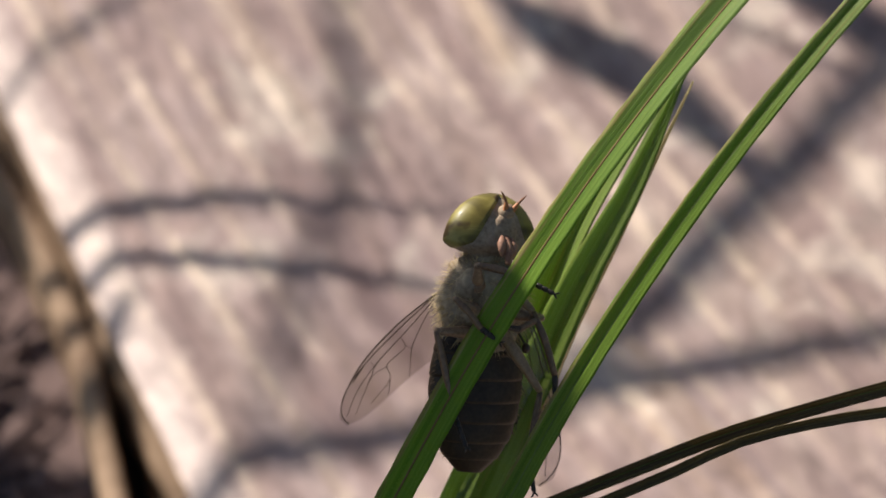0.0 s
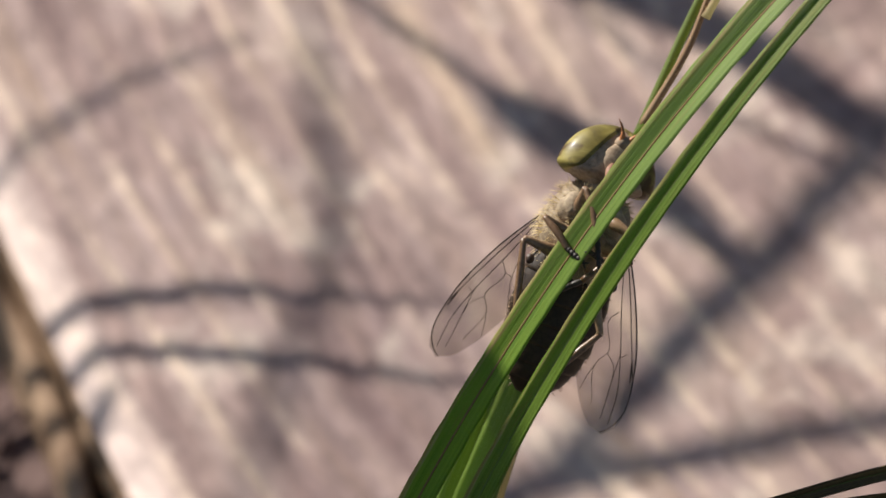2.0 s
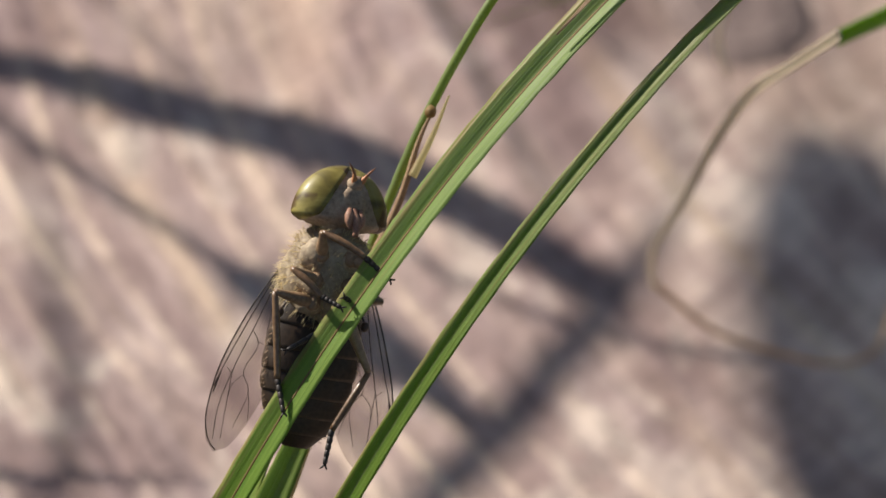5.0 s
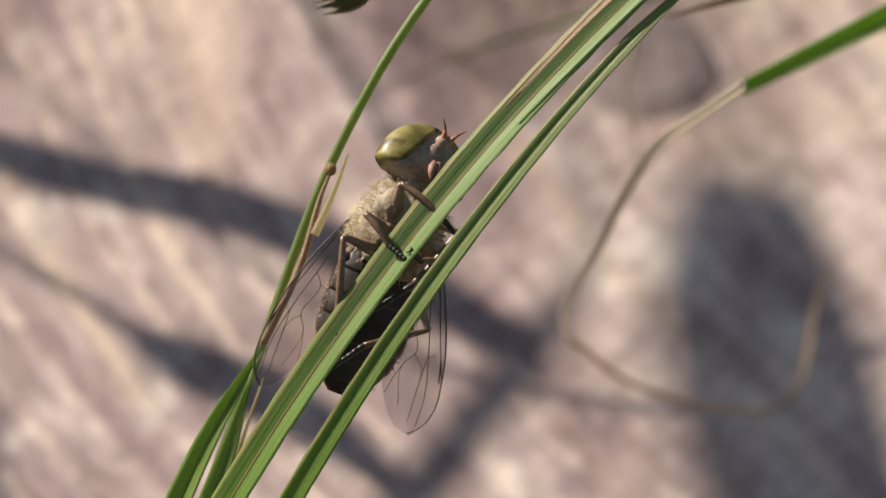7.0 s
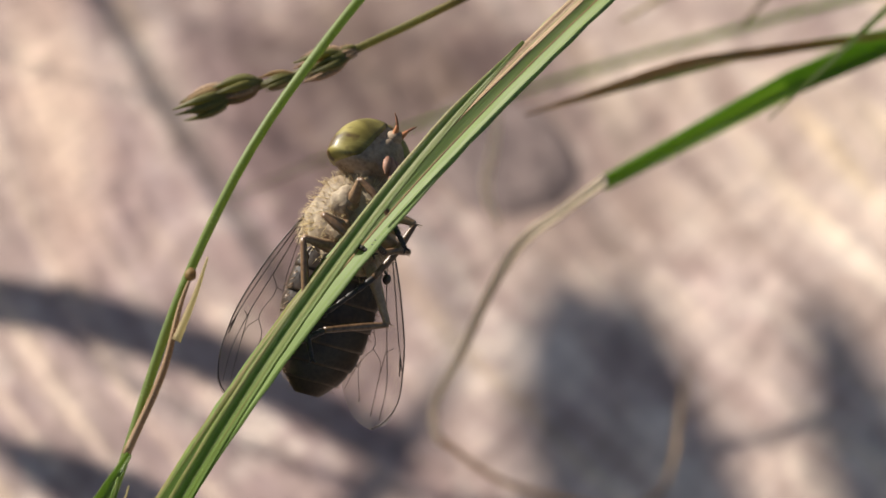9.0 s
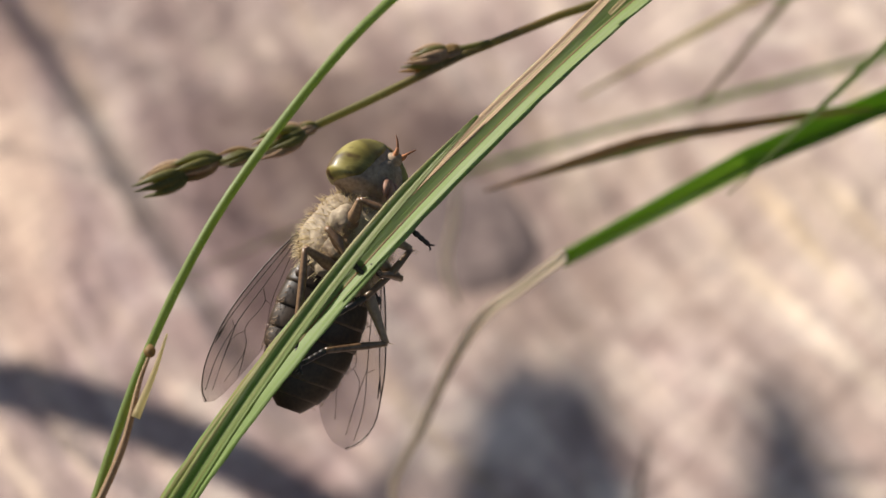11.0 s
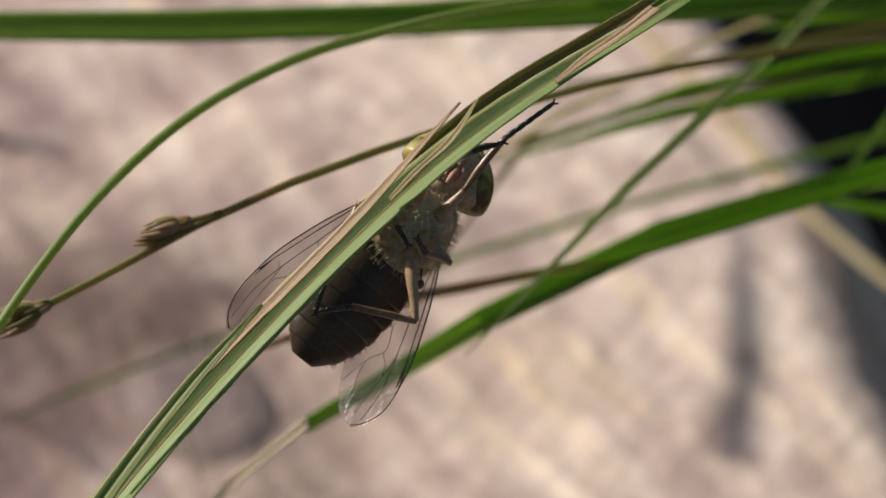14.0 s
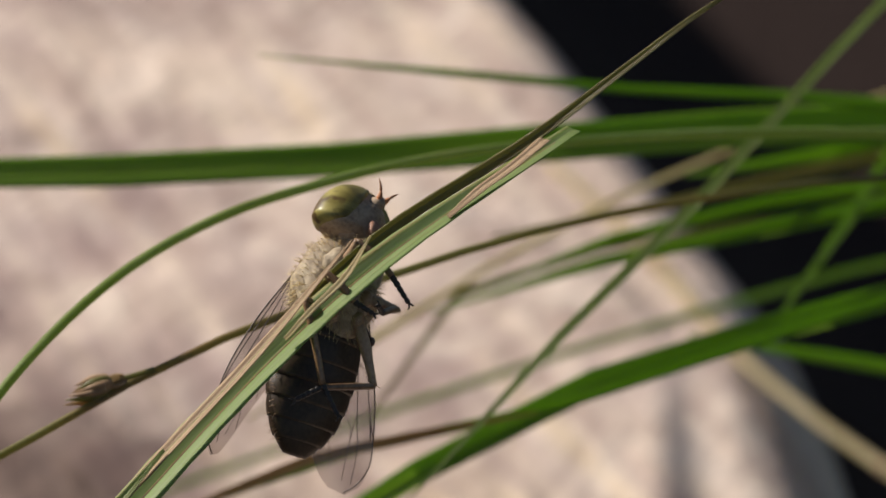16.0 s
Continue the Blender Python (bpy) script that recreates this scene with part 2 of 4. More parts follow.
def eye_material():
    """Olive compound eye with a brown blotch and faint darker bands under a clear skin."""
    n = Nodes("compound eye")
    where = n.coords("Object", (1, 1, 1))
    band = n.noise(n.coords("Object", (260.0, 620.0, 400.0)), 1.0, 3.0, 0.5, 0.8)
    blotch = n.noise(where, 620.0, 2.0)
    colour = n.ramp(band, (0.34, (0.085, 0.062, 0.012)), (0.48, (0.175, 0.138, 0.028)), (0.66, (0.32, 0.265, 0.075)))
    colour = n.mix(n.ramp(blotch, (0.57, B3), (0.63, (0.9, 0.9, 0.9))), colour, (0.07, 0.035, 0.010))
    n.base(colour, 0.5, 0.3)
    n.bsdf.inputs["Coat Weight"].default_value = 0.12
    n.bsdf.inputs["Coat Roughness"].default_value = 0.25
    facets = n.add("TexVoronoi", Scale=14000.0)
    n.link(where, facets.inputs["Vector"])
    n.bump(facets.outputs["Distance"], 0.15, 0.00002)
    return n.mat


eye_skin = eye_material()
eye_rim = plain_material("eye rim", (0.025, 0.015, 0.008), (0.06, 0.04, 0.02), 2000.0, 0.4, 0.5)
face_skin = plain_material("face", (0.19, 0.13, 0.085), (0.44, 0.335, 0.235), 700.0, 0.75, 0.15, 0.7, 0.00008)
thorax_skin = plain_material("thorax", (0.15, 0.10, 0.06), (0.48, 0.385, 0.26), 420.0, 0.65, 0.25, 0.9, 0.00022)
orange_skin = plain_material("antenna", (0.36, 0.12, 0.035), (0.55, 0.23, 0.09), 1500.0, 0.5, 0.4)
tip_skin = plain_material("antenna tip", (0.16, 0.05, 0.02), (0.34, 0.14, 0.06), 1500.0, 0.5, 0.4)
palp_skin = plain_material("palp", (0.22, 0.10, 0.06), (0.42, 0.23, 0.15), 1200.0, 0.6, 0.4)
femur_skin = plain_material("femur", (0.16, 0.09, 0.045), (0.40, 0.26, 0.15), 700.0, 0.38, 0.5, 0.5, 0.00005)
tibia_skin = plain_material("tibia", (0.08, 0.042, 0.02), (0.25, 0.145, 0.072), 700.0, 0.35, 0.55, 0.5, 0.00005)
tarsus_skin = plain_material("tarsus", (0.012, 0.009, 0.007), (0.045, 0.030, 0.022), 900.0, 0.5, 0.5)
hair_pale = plain_material("pale hair", (0.42, 0.30, 0.13), (0.70, 0.55, 0.29), 800.0, 0.5, 0.4)
vein_skin = plain_material("wing vein", (0.030, 0.018, 0.011), (0.085, 0.05, 0.03), 900.0, 0.45, 0.5)


def abdomen_material():
    """Dark brown plates with a paler hind edge."""
    n = Nodes("abdomen")
    where = n.coords("Object", (1, 1, 1))
    mottle = n.mix(0.4, n.noise(where, 500.0, 3.0), n.noise(where, 4200.0, 2.0))
    colour = n.ramp(mottle, (0.34, (0.016, 0.0085, 0.004)), (0.68, (0.058, 0.034, 0.017)))
    uv = n.add("SeparateXYZ")
    n.link(n.coords("UV", (1, 1, 1)), uv.inputs[0])
    edge = n.ramp(uv.outputs["Y"], (0.86, B3), (0.97, W3))
    n.base(n.mix(n.mix(1.0, edge, n.ramp(mottle, (0.2, (0.05, 0.05, 0.05)), (0.65, (0.2, 0.2, 0.2))), "MULTIPLY"), colour, (0.22, 0.165, 0.115)), 0.48, 0.35)
    n.bump(mottle, 0.5, 0.00006)
    return n.mat


abdomen_skin = abdomen_material()


def wing_material():
    """A clear smoky film: mostly see-through, with a wet gloss and a fine ripple."""
    n = Nodes("wing film")
    clear = n.add("BsdfTransparent")
    clear.inputs["Color"].default_value = (0.80, 0.765, 0.75, 1)
    gloss = n.add("BsdfGlossy", Roughness=0.36)
    gloss.inputs["Color"].default_value = (0.9, 0.86, 0.88, 1)
    ripple = n.add("Bump", Strength=0.9, Distance=0.00014)
    n.link(n.noise(n.coords("Object", (1.6, 0.7, 1)), 1500.0, 3.0), ripple.inputs["Height"])
    n.link(ripple.outputs[0], gloss.inputs["Normal"])
    film = n.add("BsdfDiffuse")
    film.inputs["Color"].default_value = (0.32, 0.26, 0.23, 1)
    a, b = n.add("MixShader"), n.add("MixShader")
    a.inputs[0].default_value, b.inputs[0].default_value = 0.22, 0.06
    n.link(clear.outputs[0], a.inputs[1])
    n.link(film.outputs[0], a.inputs[2])
    n.link(a.outputs[0], b.inputs[1])
    n.link(gloss.outputs[0], b.inputs[2])
    n.link(b.outputs[0], n.out.inputs["Surface"])
    return n.mat


wing_film = wing_material()


# ---- mesh helpers ----
def mesh_object(name, verts, faces, material, uvs=None, smooth=True):
    me = bpy.data.meshes.new(name)
    me.from_pydata([tuple(v) for v in verts], [], faces)
    if uvs is not None:
        layer = me.uv_layers.new(name="UVMap")
        for loop in me.loops:
            layer.data[loop.index].uv = uvs[loop.vertex_index]
    if smooth:
        me.polygons.foreach_set("use_smooth", [True] * len(me.polygons))
    me.materials.append(material)
    me.update()
    return new(name, me)


def part(name, mesh, material, parent, label="", kind="", at=None):
    """One mesh object under a thing or a part. mesh: verts, faces and perhaps uvs."""
    ob = mesh_object(name, mesh[0], mesh[1], material, mesh[2] if len(mesh) > 2 else None)
    ob.parent = parent
    if at is not None:
        ob.matrix_basis = at
    return tagged(ob, label=label, kind=kind)


def join(*meshes):
    verts, faces = [], []
    for m in meshes:
        faces += [tuple(i + len(verts) for i in f) for f in m[1]]
        verts += list(m[0])
    return verts, faces


def smooth_curve(points, count):
    """A smooth curve through the points, evenly spaced by length."""
    p = np.array(points, float)
    if len(p) == 2:
        return p[0] + np.linspace(0, 1, count)[:, None] * (p[1] - p[0])
    h = np.linalg.norm(np.diff(p, axis=0), axis=1)
    knots = np.r_[0, np.cumsum(h)]
    slope = np.diff(p, axis=0) / h[:, None]
    tang = np.empty_like(p)
    tang[0], tang[-1] = slope[0], slope[-1]
    tang[1:-1] = (slope[1:] * h[:-1, None] + slope[:-1] * h[1:, None]) / (h[1:] + h[:-1])[:, None]
    out = []
    for s in np.linspace(0, knots[-1], count):
        i = min(int(np.searchsorted(knots, s, side="right")) - 1, len(h) - 1)
        t = (s - knots[i]) / h[i]
        a, b = p[i], p[i + 1]
        out.append(a * (1 + 2 * t) * (1 - t) ** 2 + b * t * t * (3 - 2 * t) + h[i] * (tang[i] * t * (1 - t) ** 2 + tang[i + 1] * t * t * (t - 1)))
    return np.array(out)


def tube(points, radii, sides=8, count=0):
    """A round rod along a curve, its radius running through radii."""
    c = smooth_curve(points, count or 6 * len(points))
    r = np.interp(np.linspace(0, 1, len(c)), np.linspace(0, 1, len(radii)), radii)
    tang = np.gradient(c, axis=0)
    tang /= np.linalg.norm(tang, axis=1)[:, None]
    ref = np.array([0.31, 0.17, 0.93])
    verts, faces, n = [], [], len(c)
    for i in range(n):
        x = np.cross(tang[i], ref)
        x /= np.linalg.norm(x)
        y = np.cross(tang[i], x)
        for j in range(sides):
            a = 2 * math.pi * j / sides
            verts.append(c[i] + r[i] * (math.cos(a) * x + math.sin(a) * y))
    for i in range(n - 1):
        for j in range(sides):
            k = (j + 1) % sides
            faces.append((i * sides + j, i * sides + k, (i + 1) * sides + k, (i + 1) * sides + j))
    faces += [tuple(range(sides))[::-1], tuple((n - 1) * sides + j for j in range(sides))]
    return verts, faces


def tube_uv(points, radii, sides=8, count=0):
    v, f = tube(points, radii, sides, count)
    total = len(v) // sides
    length = sum((Vector(points[i + 1]) - Vector(points[i])).length for i in range(len(points) - 1))
    return v, f, [(0.12 * abs(2 * (i % sides) / sides - 1), (i // sides) / total * length * 100) for i in range(len(v))]


def blob(center, radii, turn=(0, 0, 0), rings=14, sides=20, lump=0.0, scale=1.0):
    """A rounded body, swollen and dented by noise."""
    rot = Euler([radians(a) for a in turn]).to_matrix()
    verts, faces = [], []
    for i in range(rings + 1):
        th = math.pi * i / rings
        for j in range(sides):
            ph = 2 * math.pi * j / sides
            u = Vector((math.sin(th) * math.cos(ph), math.sin(th) * math.sin(ph), math.cos(th)))
            swell = 1 + lump * noise.noise(u * scale + Vector(center) * 300)
            verts.append(Vector(center) + rot @ Vector((u.x * radii[0] * swell, u.y * radii[1] * swell, u.z * radii[2] * swell)))
    for i in range(rings):
        for j in range(sides):
            k = (j + 1) % sides
            faces.append((i * sides + j, (i + 1) * sides + j, (i + 1) * sides + k, i * sides + k))
    return verts, faces


def ribbon(points, widths, facing, fold=0.25, thick=0.00014, tilt=(0, 0), count=70, cut=False, ripple=0.0):
    """A grass blade: a keeled strip with thickness. widths run from root to tip; facing: the way its face looks;
    tilt: degrees by which it leans about its length, at root and tip; fold: depth of the keel over half the width, one or several from root to tip."""
    c = smooth_curve(points, count)
    folds = np.interp(np.linspace(0, 1, count), np.linspace(0, 1, max(2, np.size(fold))), np.resize(fold, max(2, np.size(fold))))
    stops = np.linspace(0, 1, len(widths))
    if len(widths) == len(points):
        stops = np.r_[0, np.cumsum([(Vector(points[i + 1]) - Vector(points[i])).length for i in range(len(points) - 1)])]
        stops = stops / stops[-1]
    w = np.interp(np.linspace(0, 1, count), stops, widths)
    tang = np.gradient(c, axis=0)
    tang /= np.linalg.norm(tang, axis=1)[:, None]
    steps = np.r_[0, np.cumsum(np.linalg.norm(np.diff(c, axis=0), axis=1))]
    across = (-1.0, -0.72, -0.4, -0.08, 0.0, 0.08, 0.4, 0.72, 1.0)
    n, verts, uvs, faces = len(across), [], [], []
    for face in (1, -1):
        for i in range(count):
            z = np.array(facing, float)
            z -= tang[i] * (z @ tang[i])
            z /= np.linalg.norm(z)
            x = np.cross(tang[i], z)
            a = radians(np.interp(i / (count - 1), np.linspace(0, 1, len(tilt)), tilt))
            x, z = math.cos(a) * x + math.sin(a) * z, math.cos(a) * z - math.sin(a) * x
            for k, s in enumerate(across):
                keel = folds[i] * (abs(s) - 0.5) * w[i] / 2
                rib = 0.00003 * math.sin(s * 25)
                wave = ripple * math.sin(steps[i] * 420 + 1.7 * s) * abs(s)
                edge = 1 + 0.03 * math.sin(steps[i] * 2600 + 9 * s) * (abs(s) == 1.0)
                slant = (0.25 * s * w[i] * (i == count - 1)) if cut else 0.0
                verts.append(c[i] + x * s * edge * w[i] / 2 + z * (keel + rib + wave + face * thick / 2 * (1 - 0.6 * abs(s))) + tang[i] * slant)
                uvs.append(((s + 1) / 2, steps[i] * 100))
    low = n * count
    for i in range(count - 1):
        for k in range(n - 1):
            a = i * n + k
            faces.append((a, a + 1, a + n + 1, a + n))
            faces.append((low + a + n, low + a + n + 1, low + a + 1, low + a))
        for a, b in ((i * n, (i + 1) * n), ((i + 1) * n + n - 1, i * n + n - 1)):
            faces.append((a, b, low + b, low + a))
    for k in range(n - 1):
        faces.append((k + 1, k, low + k, low + k + 1))
        a = (count - 1) * n + k
        faces.append((a, a + 1, low + a + 1, low + a))
    return verts, faces, uvs


# The sheet is the plane in which the fly climbs; x and y in millimetres as seen from the eye, back: millimetres behind it.
SHEET = turned(8, -34, 0) @ Matrix.Translation((0, 0, -REACH / 1000))
VIEW = SHEET.to_3x3() @ Vector((0, 0, 1))


def sheet(x, y, back=0.0):
    s = (REACH + back) / REACH
    return SHEET @ Vector((x * s / 1000, y * s / 1000, -back / 1000))


# ---- timber, ground ----
def timber_left(y):
    return -0.0390 + (0.2624 - y) * 0.40


def timber_right(y):
    return float(np.interp(y, (0.30, 0.335, 0.365, 0.40, 0.50), (0.176, 0.179, 0.186, 0.195, 0.198)))


GRAIN_Y = np.linspace(-0.2, 2.5, 1081)
GRAIN_X = -np.cumsum(np.interp(GRAIN_Y, (0.24, 0.27, 0.30, 0.325, 0.35, 0.42), (0.54, 0.44, 0.38, 0.24, 0.14, 0.10))) * (GRAIN_Y[1] - GRAIN_Y[0])
GRAIN_X = GRAIN_X - np.interp(0.2624, GRAIN_Y, GRAIN_X) - 0.0390


def grain_across(x, y):
    """How far a place lies across the grain, whose lines bend from the slanting end to the timber's length."""
    return x - float(np.interp(y, GRAIN_Y, GRAIN_X))


def furrow_phase(x, y):
    u = grain_across(x, y)
    return (u * 1000 + 4.2 * noise.noise(Vector((u * 45, y * 14, 3.0)))) / 7.2


def timber_height(x, y):
    """Weathered relief: furrows along the slanting end that fade out across the top, and broad hollows."""
    d = x - timber_left(y)
    u = grain_across(x, y) * 1000
    saw = furrow_phase(x, y) % 1.0
    furrow = 0.00040 * (max(0.0, 1 - saw / 0.85) if saw < 0.85 else (saw - 0.85) / 0.15)
    fade = max(0.10, 1 - max(0.0, d - 0.06) / 0.07)
    fine = noise.fractal(Vector((u * 0.55, y * 110, 1.0)), 1.0, 2.0, 4) * 0.00035
    broad = noise.fractal(Vector((x * 18, y * 18, 5.0)), 1.0, 2.0, 3) * 0.0016
    inside = timber_right(y) - x
    lip = min(d, inside)
    round_off = -0.0025 * max(0.0, 1 - d / 0.007) ** 2 - 0.045 * max(0.0, 1 - inside / 0.030) ** 2
    return furrow * fade + fine + broad * min(1.0, max(lip, 0) / 0.02) + round_off


def timber():
    ys = np.r_[np.linspace(-0.16, 0.20, 60), np.arange(0.2015, 0.56, 0.0015), np.linspace(0.565, 2.4, 90)]
    nx = 330
    verts, faces, uvs, shore = [], [], [], []
    for y in ys:
        left, right = timber_left(y), timber_right(y)
        for i in range(nx):
            x = left + (right - left) * i / (nx - 1)
            verts.append((x, y, timber_height(x, y)))
            uvs.append((grain_across(x, y), y))
            shore.append((x - left, furrow_phase(x, y) + 20))
    for j in range(len(ys) - 1):
        for i in range(nx - 1):
            a = j * nx + i
            faces.append((a, a + 1, a + nx + 1, a + nx))
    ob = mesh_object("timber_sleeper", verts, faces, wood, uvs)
    layer = ob.data.uv_layers.new(name="Shore")
    corners = np.empty(len(ob.data.loops), dtype=np.int32)
    ob.data.loops.foreach_get("vertex_index", corners)
    layer.data.foreach_set("uv", np.array(shore)[corners].ravel())
    tagged(ob, "grey-pink weathered timber block with furrowed sunlit top", "timber", kind="structure")
    # its upright sides
    for name, edge in (("end_face", 0), ("long_face", nx - 1)):
        v, f = [], []
        steps = 12
        for j in range(len(ys)):
            x, y, z = verts[j * nx + edge]
            for s in range(steps + 1):
                q = s / steps
                v.append((x + (0.0018 * noise.noise(Vector((x * 90, y * 90, q * 9)))) * (q > 0), y, z * (1 - q) - (0.56 if edge else 0.02) * q))
        for j in range(len(ys) - 1):
            for s in range(steps):
                a = j * (steps + 1) + s
                b = a + steps + 1
                f.append((a, b, b + 1, a + 1) if edge else (a, a + 1, b + 1, b))
        part(name, (v, f), side_wood, ob, "brown split side of the timber")
    # a broad knot, sawn through, just proud of the top
    v, f, uv = [(0.073, 0.350, timber_height(0.073, 0.350) + 0.0012)], [], [(0.0, 0.0)]
    rings, sides = 12, 40
    for r in range(1, rings + 1):
        q = r / rings
        for k in range(sides):
            a = 2 * math.pi * k / sides
            wide = 1 + 0.07 * noise.noise(Vector((math.cos(a) * 1.5, math.sin(a) * 1.5, 8.0)))
            x, y = 0.073 + 0.0102 * q * wide * math.cos(a), 0.350 + 0.0150 * q * wide * math.sin(a)
            v.append((x, y, timber_height(x, y) + 0.0012 * (1 - q ** 6) - 0.0006 * q ** 6))
            uv.append((q, k / sides))
    for k in range(sides):
        m = (k + 1) % sides
        f.append((0, 1 + k, 1 + m))
        for r in range(rings - 1):
            a = 1 + r * sides
            f.append((a + k, a + sides + k, a + sides + m, a + m))
    part("knot", (v, f, uv), pith, ob, "round grey-brown knot")
    return ob


timber()


def lath_line(y):
    """It leans against the end further off and parts from it nearer by."""
    return float(np.interp(y, (0.10, 0.2345, 0.250, 0.270, 0.290, 0.36), (-0.005, -0.0326, -0.0364, -0.0443, -0.0530, -0.083)))


def bark_strip():
    """A split lath lying along the slanting end of the timber, a little lower."""
    v, f = [], []
    ys = np.linspace(0.12, 0.34, 80)
    prof = ((-0.0016, -0.02), (-0.0015, -0.0074), (-0.0010, -0.0061), (0.0007, -0.0058), (0.0014, -0.0070), (0.0015, -0.02))
    for y in ys:
        for dx, z in prof:
            j = 0.0006 * noise.noise(Vector((dx * 400, y * 60, z * 50)))
            v.append((lath_line(y) + dx + j, y, z + (j if z > -0.01 else 0)))
    m = len(prof)
    for i in range(len(ys) - 1):
        for k in range(m - 1):
            a = i * m + k
            f.append((a, a + m, a + m + 1, a + 1))
    f += [tuple(range(m)), tuple(range((len(ys) - 1) * m, len(ys) * m))[::-1]]
    ob = mesh_object("wooden_lath", v, f, side_wood)
    return tagged(ob, "tan split wooden lath along the timber's end", "lath")


bark_strip()


def ground():
    v, f = [], []
    n = 181
    reach = np.sign(np.linspace(-1, 1, n)) * (np.abs(np.linspace(-1, 1, n)) ** 4) * 80
    for y in reach:
        for x in reach:
            near = max(0.0, 1 - math.hypot(x, y) / 2)
            # added drop that keeps the soil beyond the timber in shade
            drop = min(1.0, max(0.0, (x - 0.10) / 0.06))
            level = -0.012 - 0.49 * drop * drop * (3 - 2 * drop) - 1.5 * min(1.0, max(0.0, (x - 0.16) / 1.65))
            rough = noise.fractal(Vector((x * 22, y * 22, 0)), 1.0, 2.0, 4) - 0.6
            v.append((x, y + 0.2, level + 0.006 * near * min(0.0, rough) + 0.03 * near * drop * rough))
    for j in range(n - 1):
        for i in range(n - 1):
            a = j * n + i
            f.append((a, a + 1, a + n + 1, a + n))
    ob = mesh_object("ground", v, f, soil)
    return tagged(ob, "bare soil darkened to read as shaded beyond the timber", "ground", kind="structure")


ground()


def leaf_litter():
    """A mat of dead stalks, combed one way, with flat scraps among them, on the soil beside the timber."""
    rng = random.Random(5)
    ys, across = np.linspace(0.02, 0.44, 170), np.linspace(0.004, 0.12, 60)
    mat = [Vector((timber_left(y) - d, y, -0.0121 + 0.0009 * noise.noise(Vector((d * 420, y * 260, 2.0))))) for y in ys for d in across]
    cells = [(j * 60 + i, j * 60 + i + 1, j * 60 + i + 61, j * 60 + i + 60) for j in range(169) for i in range(59)]
    meshes = [(mat, cells)]
    for _ in range(9000):
        y = rng.uniform(0.02, 0.44)
        x = timber_left(y) - rng.uniform(0.008, 0.11)
        size = rng.uniform(0.0007, 0.0020)
        meshes.append(blob((x, y, -0.0122 + rng.uniform(0.0, 0.0012)), (size, size * rng.uniform(0.4, 0.8), 0.0004),
                           (rng.uniform(-7, 7), rng.uniform(-7, 7), rng.uniform(0, 180)), 4, 7, 0.3, 1.4))
    for _ in range(2600):
        y = rng.uniform(0.04, 0.42)
        p = Vector((timber_left(y) - rng.uniform(0.012, 0.10), y, -0.0112 + rng.uniform(-0.0004, 0.0008)))
        a, l = math.radians(rng.gauss(58, 10)), rng.uniform(0.010, 0.034)
        d = Vector((math.cos(a) * l, math.sin(a) * l, rng.uniform(-0.0006, 0.0008)))
        side = Vector((d.y, -d.x, 0)) * rng.uniform(-0.06, 0.06)
        meshes.append(tube([p - d / 2, p + side, p + d / 2], [0.0002, rng.uniform(0.00025, 0.0006), 0.0002], 5, 6))
    v, f = join(*meshes)
    ob = mesh_object("leaf_litter", v, f, litter)
    return tagged(ob, "brown dead grass stalks and scraps strewn on soil", "leaf litter", kind="stuff")


leaf_litter()

# ---- grass ----
ROOT_LEFT = Vector((-0.055, 0.070, -0.012))
ROOT_RIGHT = Vector((0.38, 0.52, -0.70))


def grass_leaf(points, widths, material, label, fold=0.25, tilt=(0, 0), count=70, cut=False, root=None, name="grass_leaf", ripple=0.0, rib=leaf_blue):
    """points in sheet millimetres (x, y, back) from root to tip; root: a place on the ground put before them."""
    pts = [sheet(*p) for p in points]
    if len(widths) == len(points) and root is not None:
        widths = [widths[0] * 0.7, widths[0]] + list(widths)
    if root is not None:
        pts = [root, root.lerp(pts[0], 0.5) + Vector((0, 0, 0.015))] + pts
    v, f, uv = ribbon(pts, [w / 1000 for w in widths], VIEW, fold, tilt=tilt, count=count, cut=cut, ripple=ripple)
    ob = mesh_object(name, v, f, material, uv)
    if max(widths) >= 0.85 and rib:
        keel = [Vector(v[i * 9 + 4]) for i in range(0, count - 1, 2)]
        ways = np.interp(np.linspace(0, 1, 12), np.linspace(0, 1, len(widths)), widths)
        part("midrib", tube_uv(keel, [w * 0.036 / 1000 for w in ways], 6, 2 * count), rib, ob, "pale raised midrib")
    return tagged(ob, label, "grass", "grass round the fly")


def swaying_leaf(points, widths, material, label, **more):
    """A leaf that sways about a point low on it: its mesh is in the sheet's space round PIVOT."""
    ob = grass_leaf(points, widths, material, label, **more)
    for piece in (ob, *ob.children):
        piece.data.transform((SHEET @ Matrix.Translation(PIVOT)).inverted())
    ob.matrix_basis = SHEET @ Matrix.Translation(PIVOT)
    return ob


PIVOT = Vector((-0.055, -0.148, 0))
main_leaf = swaying_leaf(
    [(-55.0, -148.0, 0), (-40.0, -88.0, 0), (-25.0, -44.4, 0), (-17.9, -28.4, 0), (-9.5, -13.7, 0), (0.3, -0.3, 0), (11.5, 11.7, 0), (23.9, 22.4, 0), (37.4, 30.4, 0)],
    [1.6, 2.0, 2.15, 2.1, 2.1, 2.3, 2.3, 1.9, 0.85], leaf_main, "broad green grass leaf with brown streaks and broken tip", rib=leaf_brown, fold=(0.22, 0.22, 0.22, 0.22, 0.22, 0.28, 0.42, 0.45, 0.4), tilt=(0, 0, 4, 4, 12, 28, 32, 32, 30), count=150, cut=True)
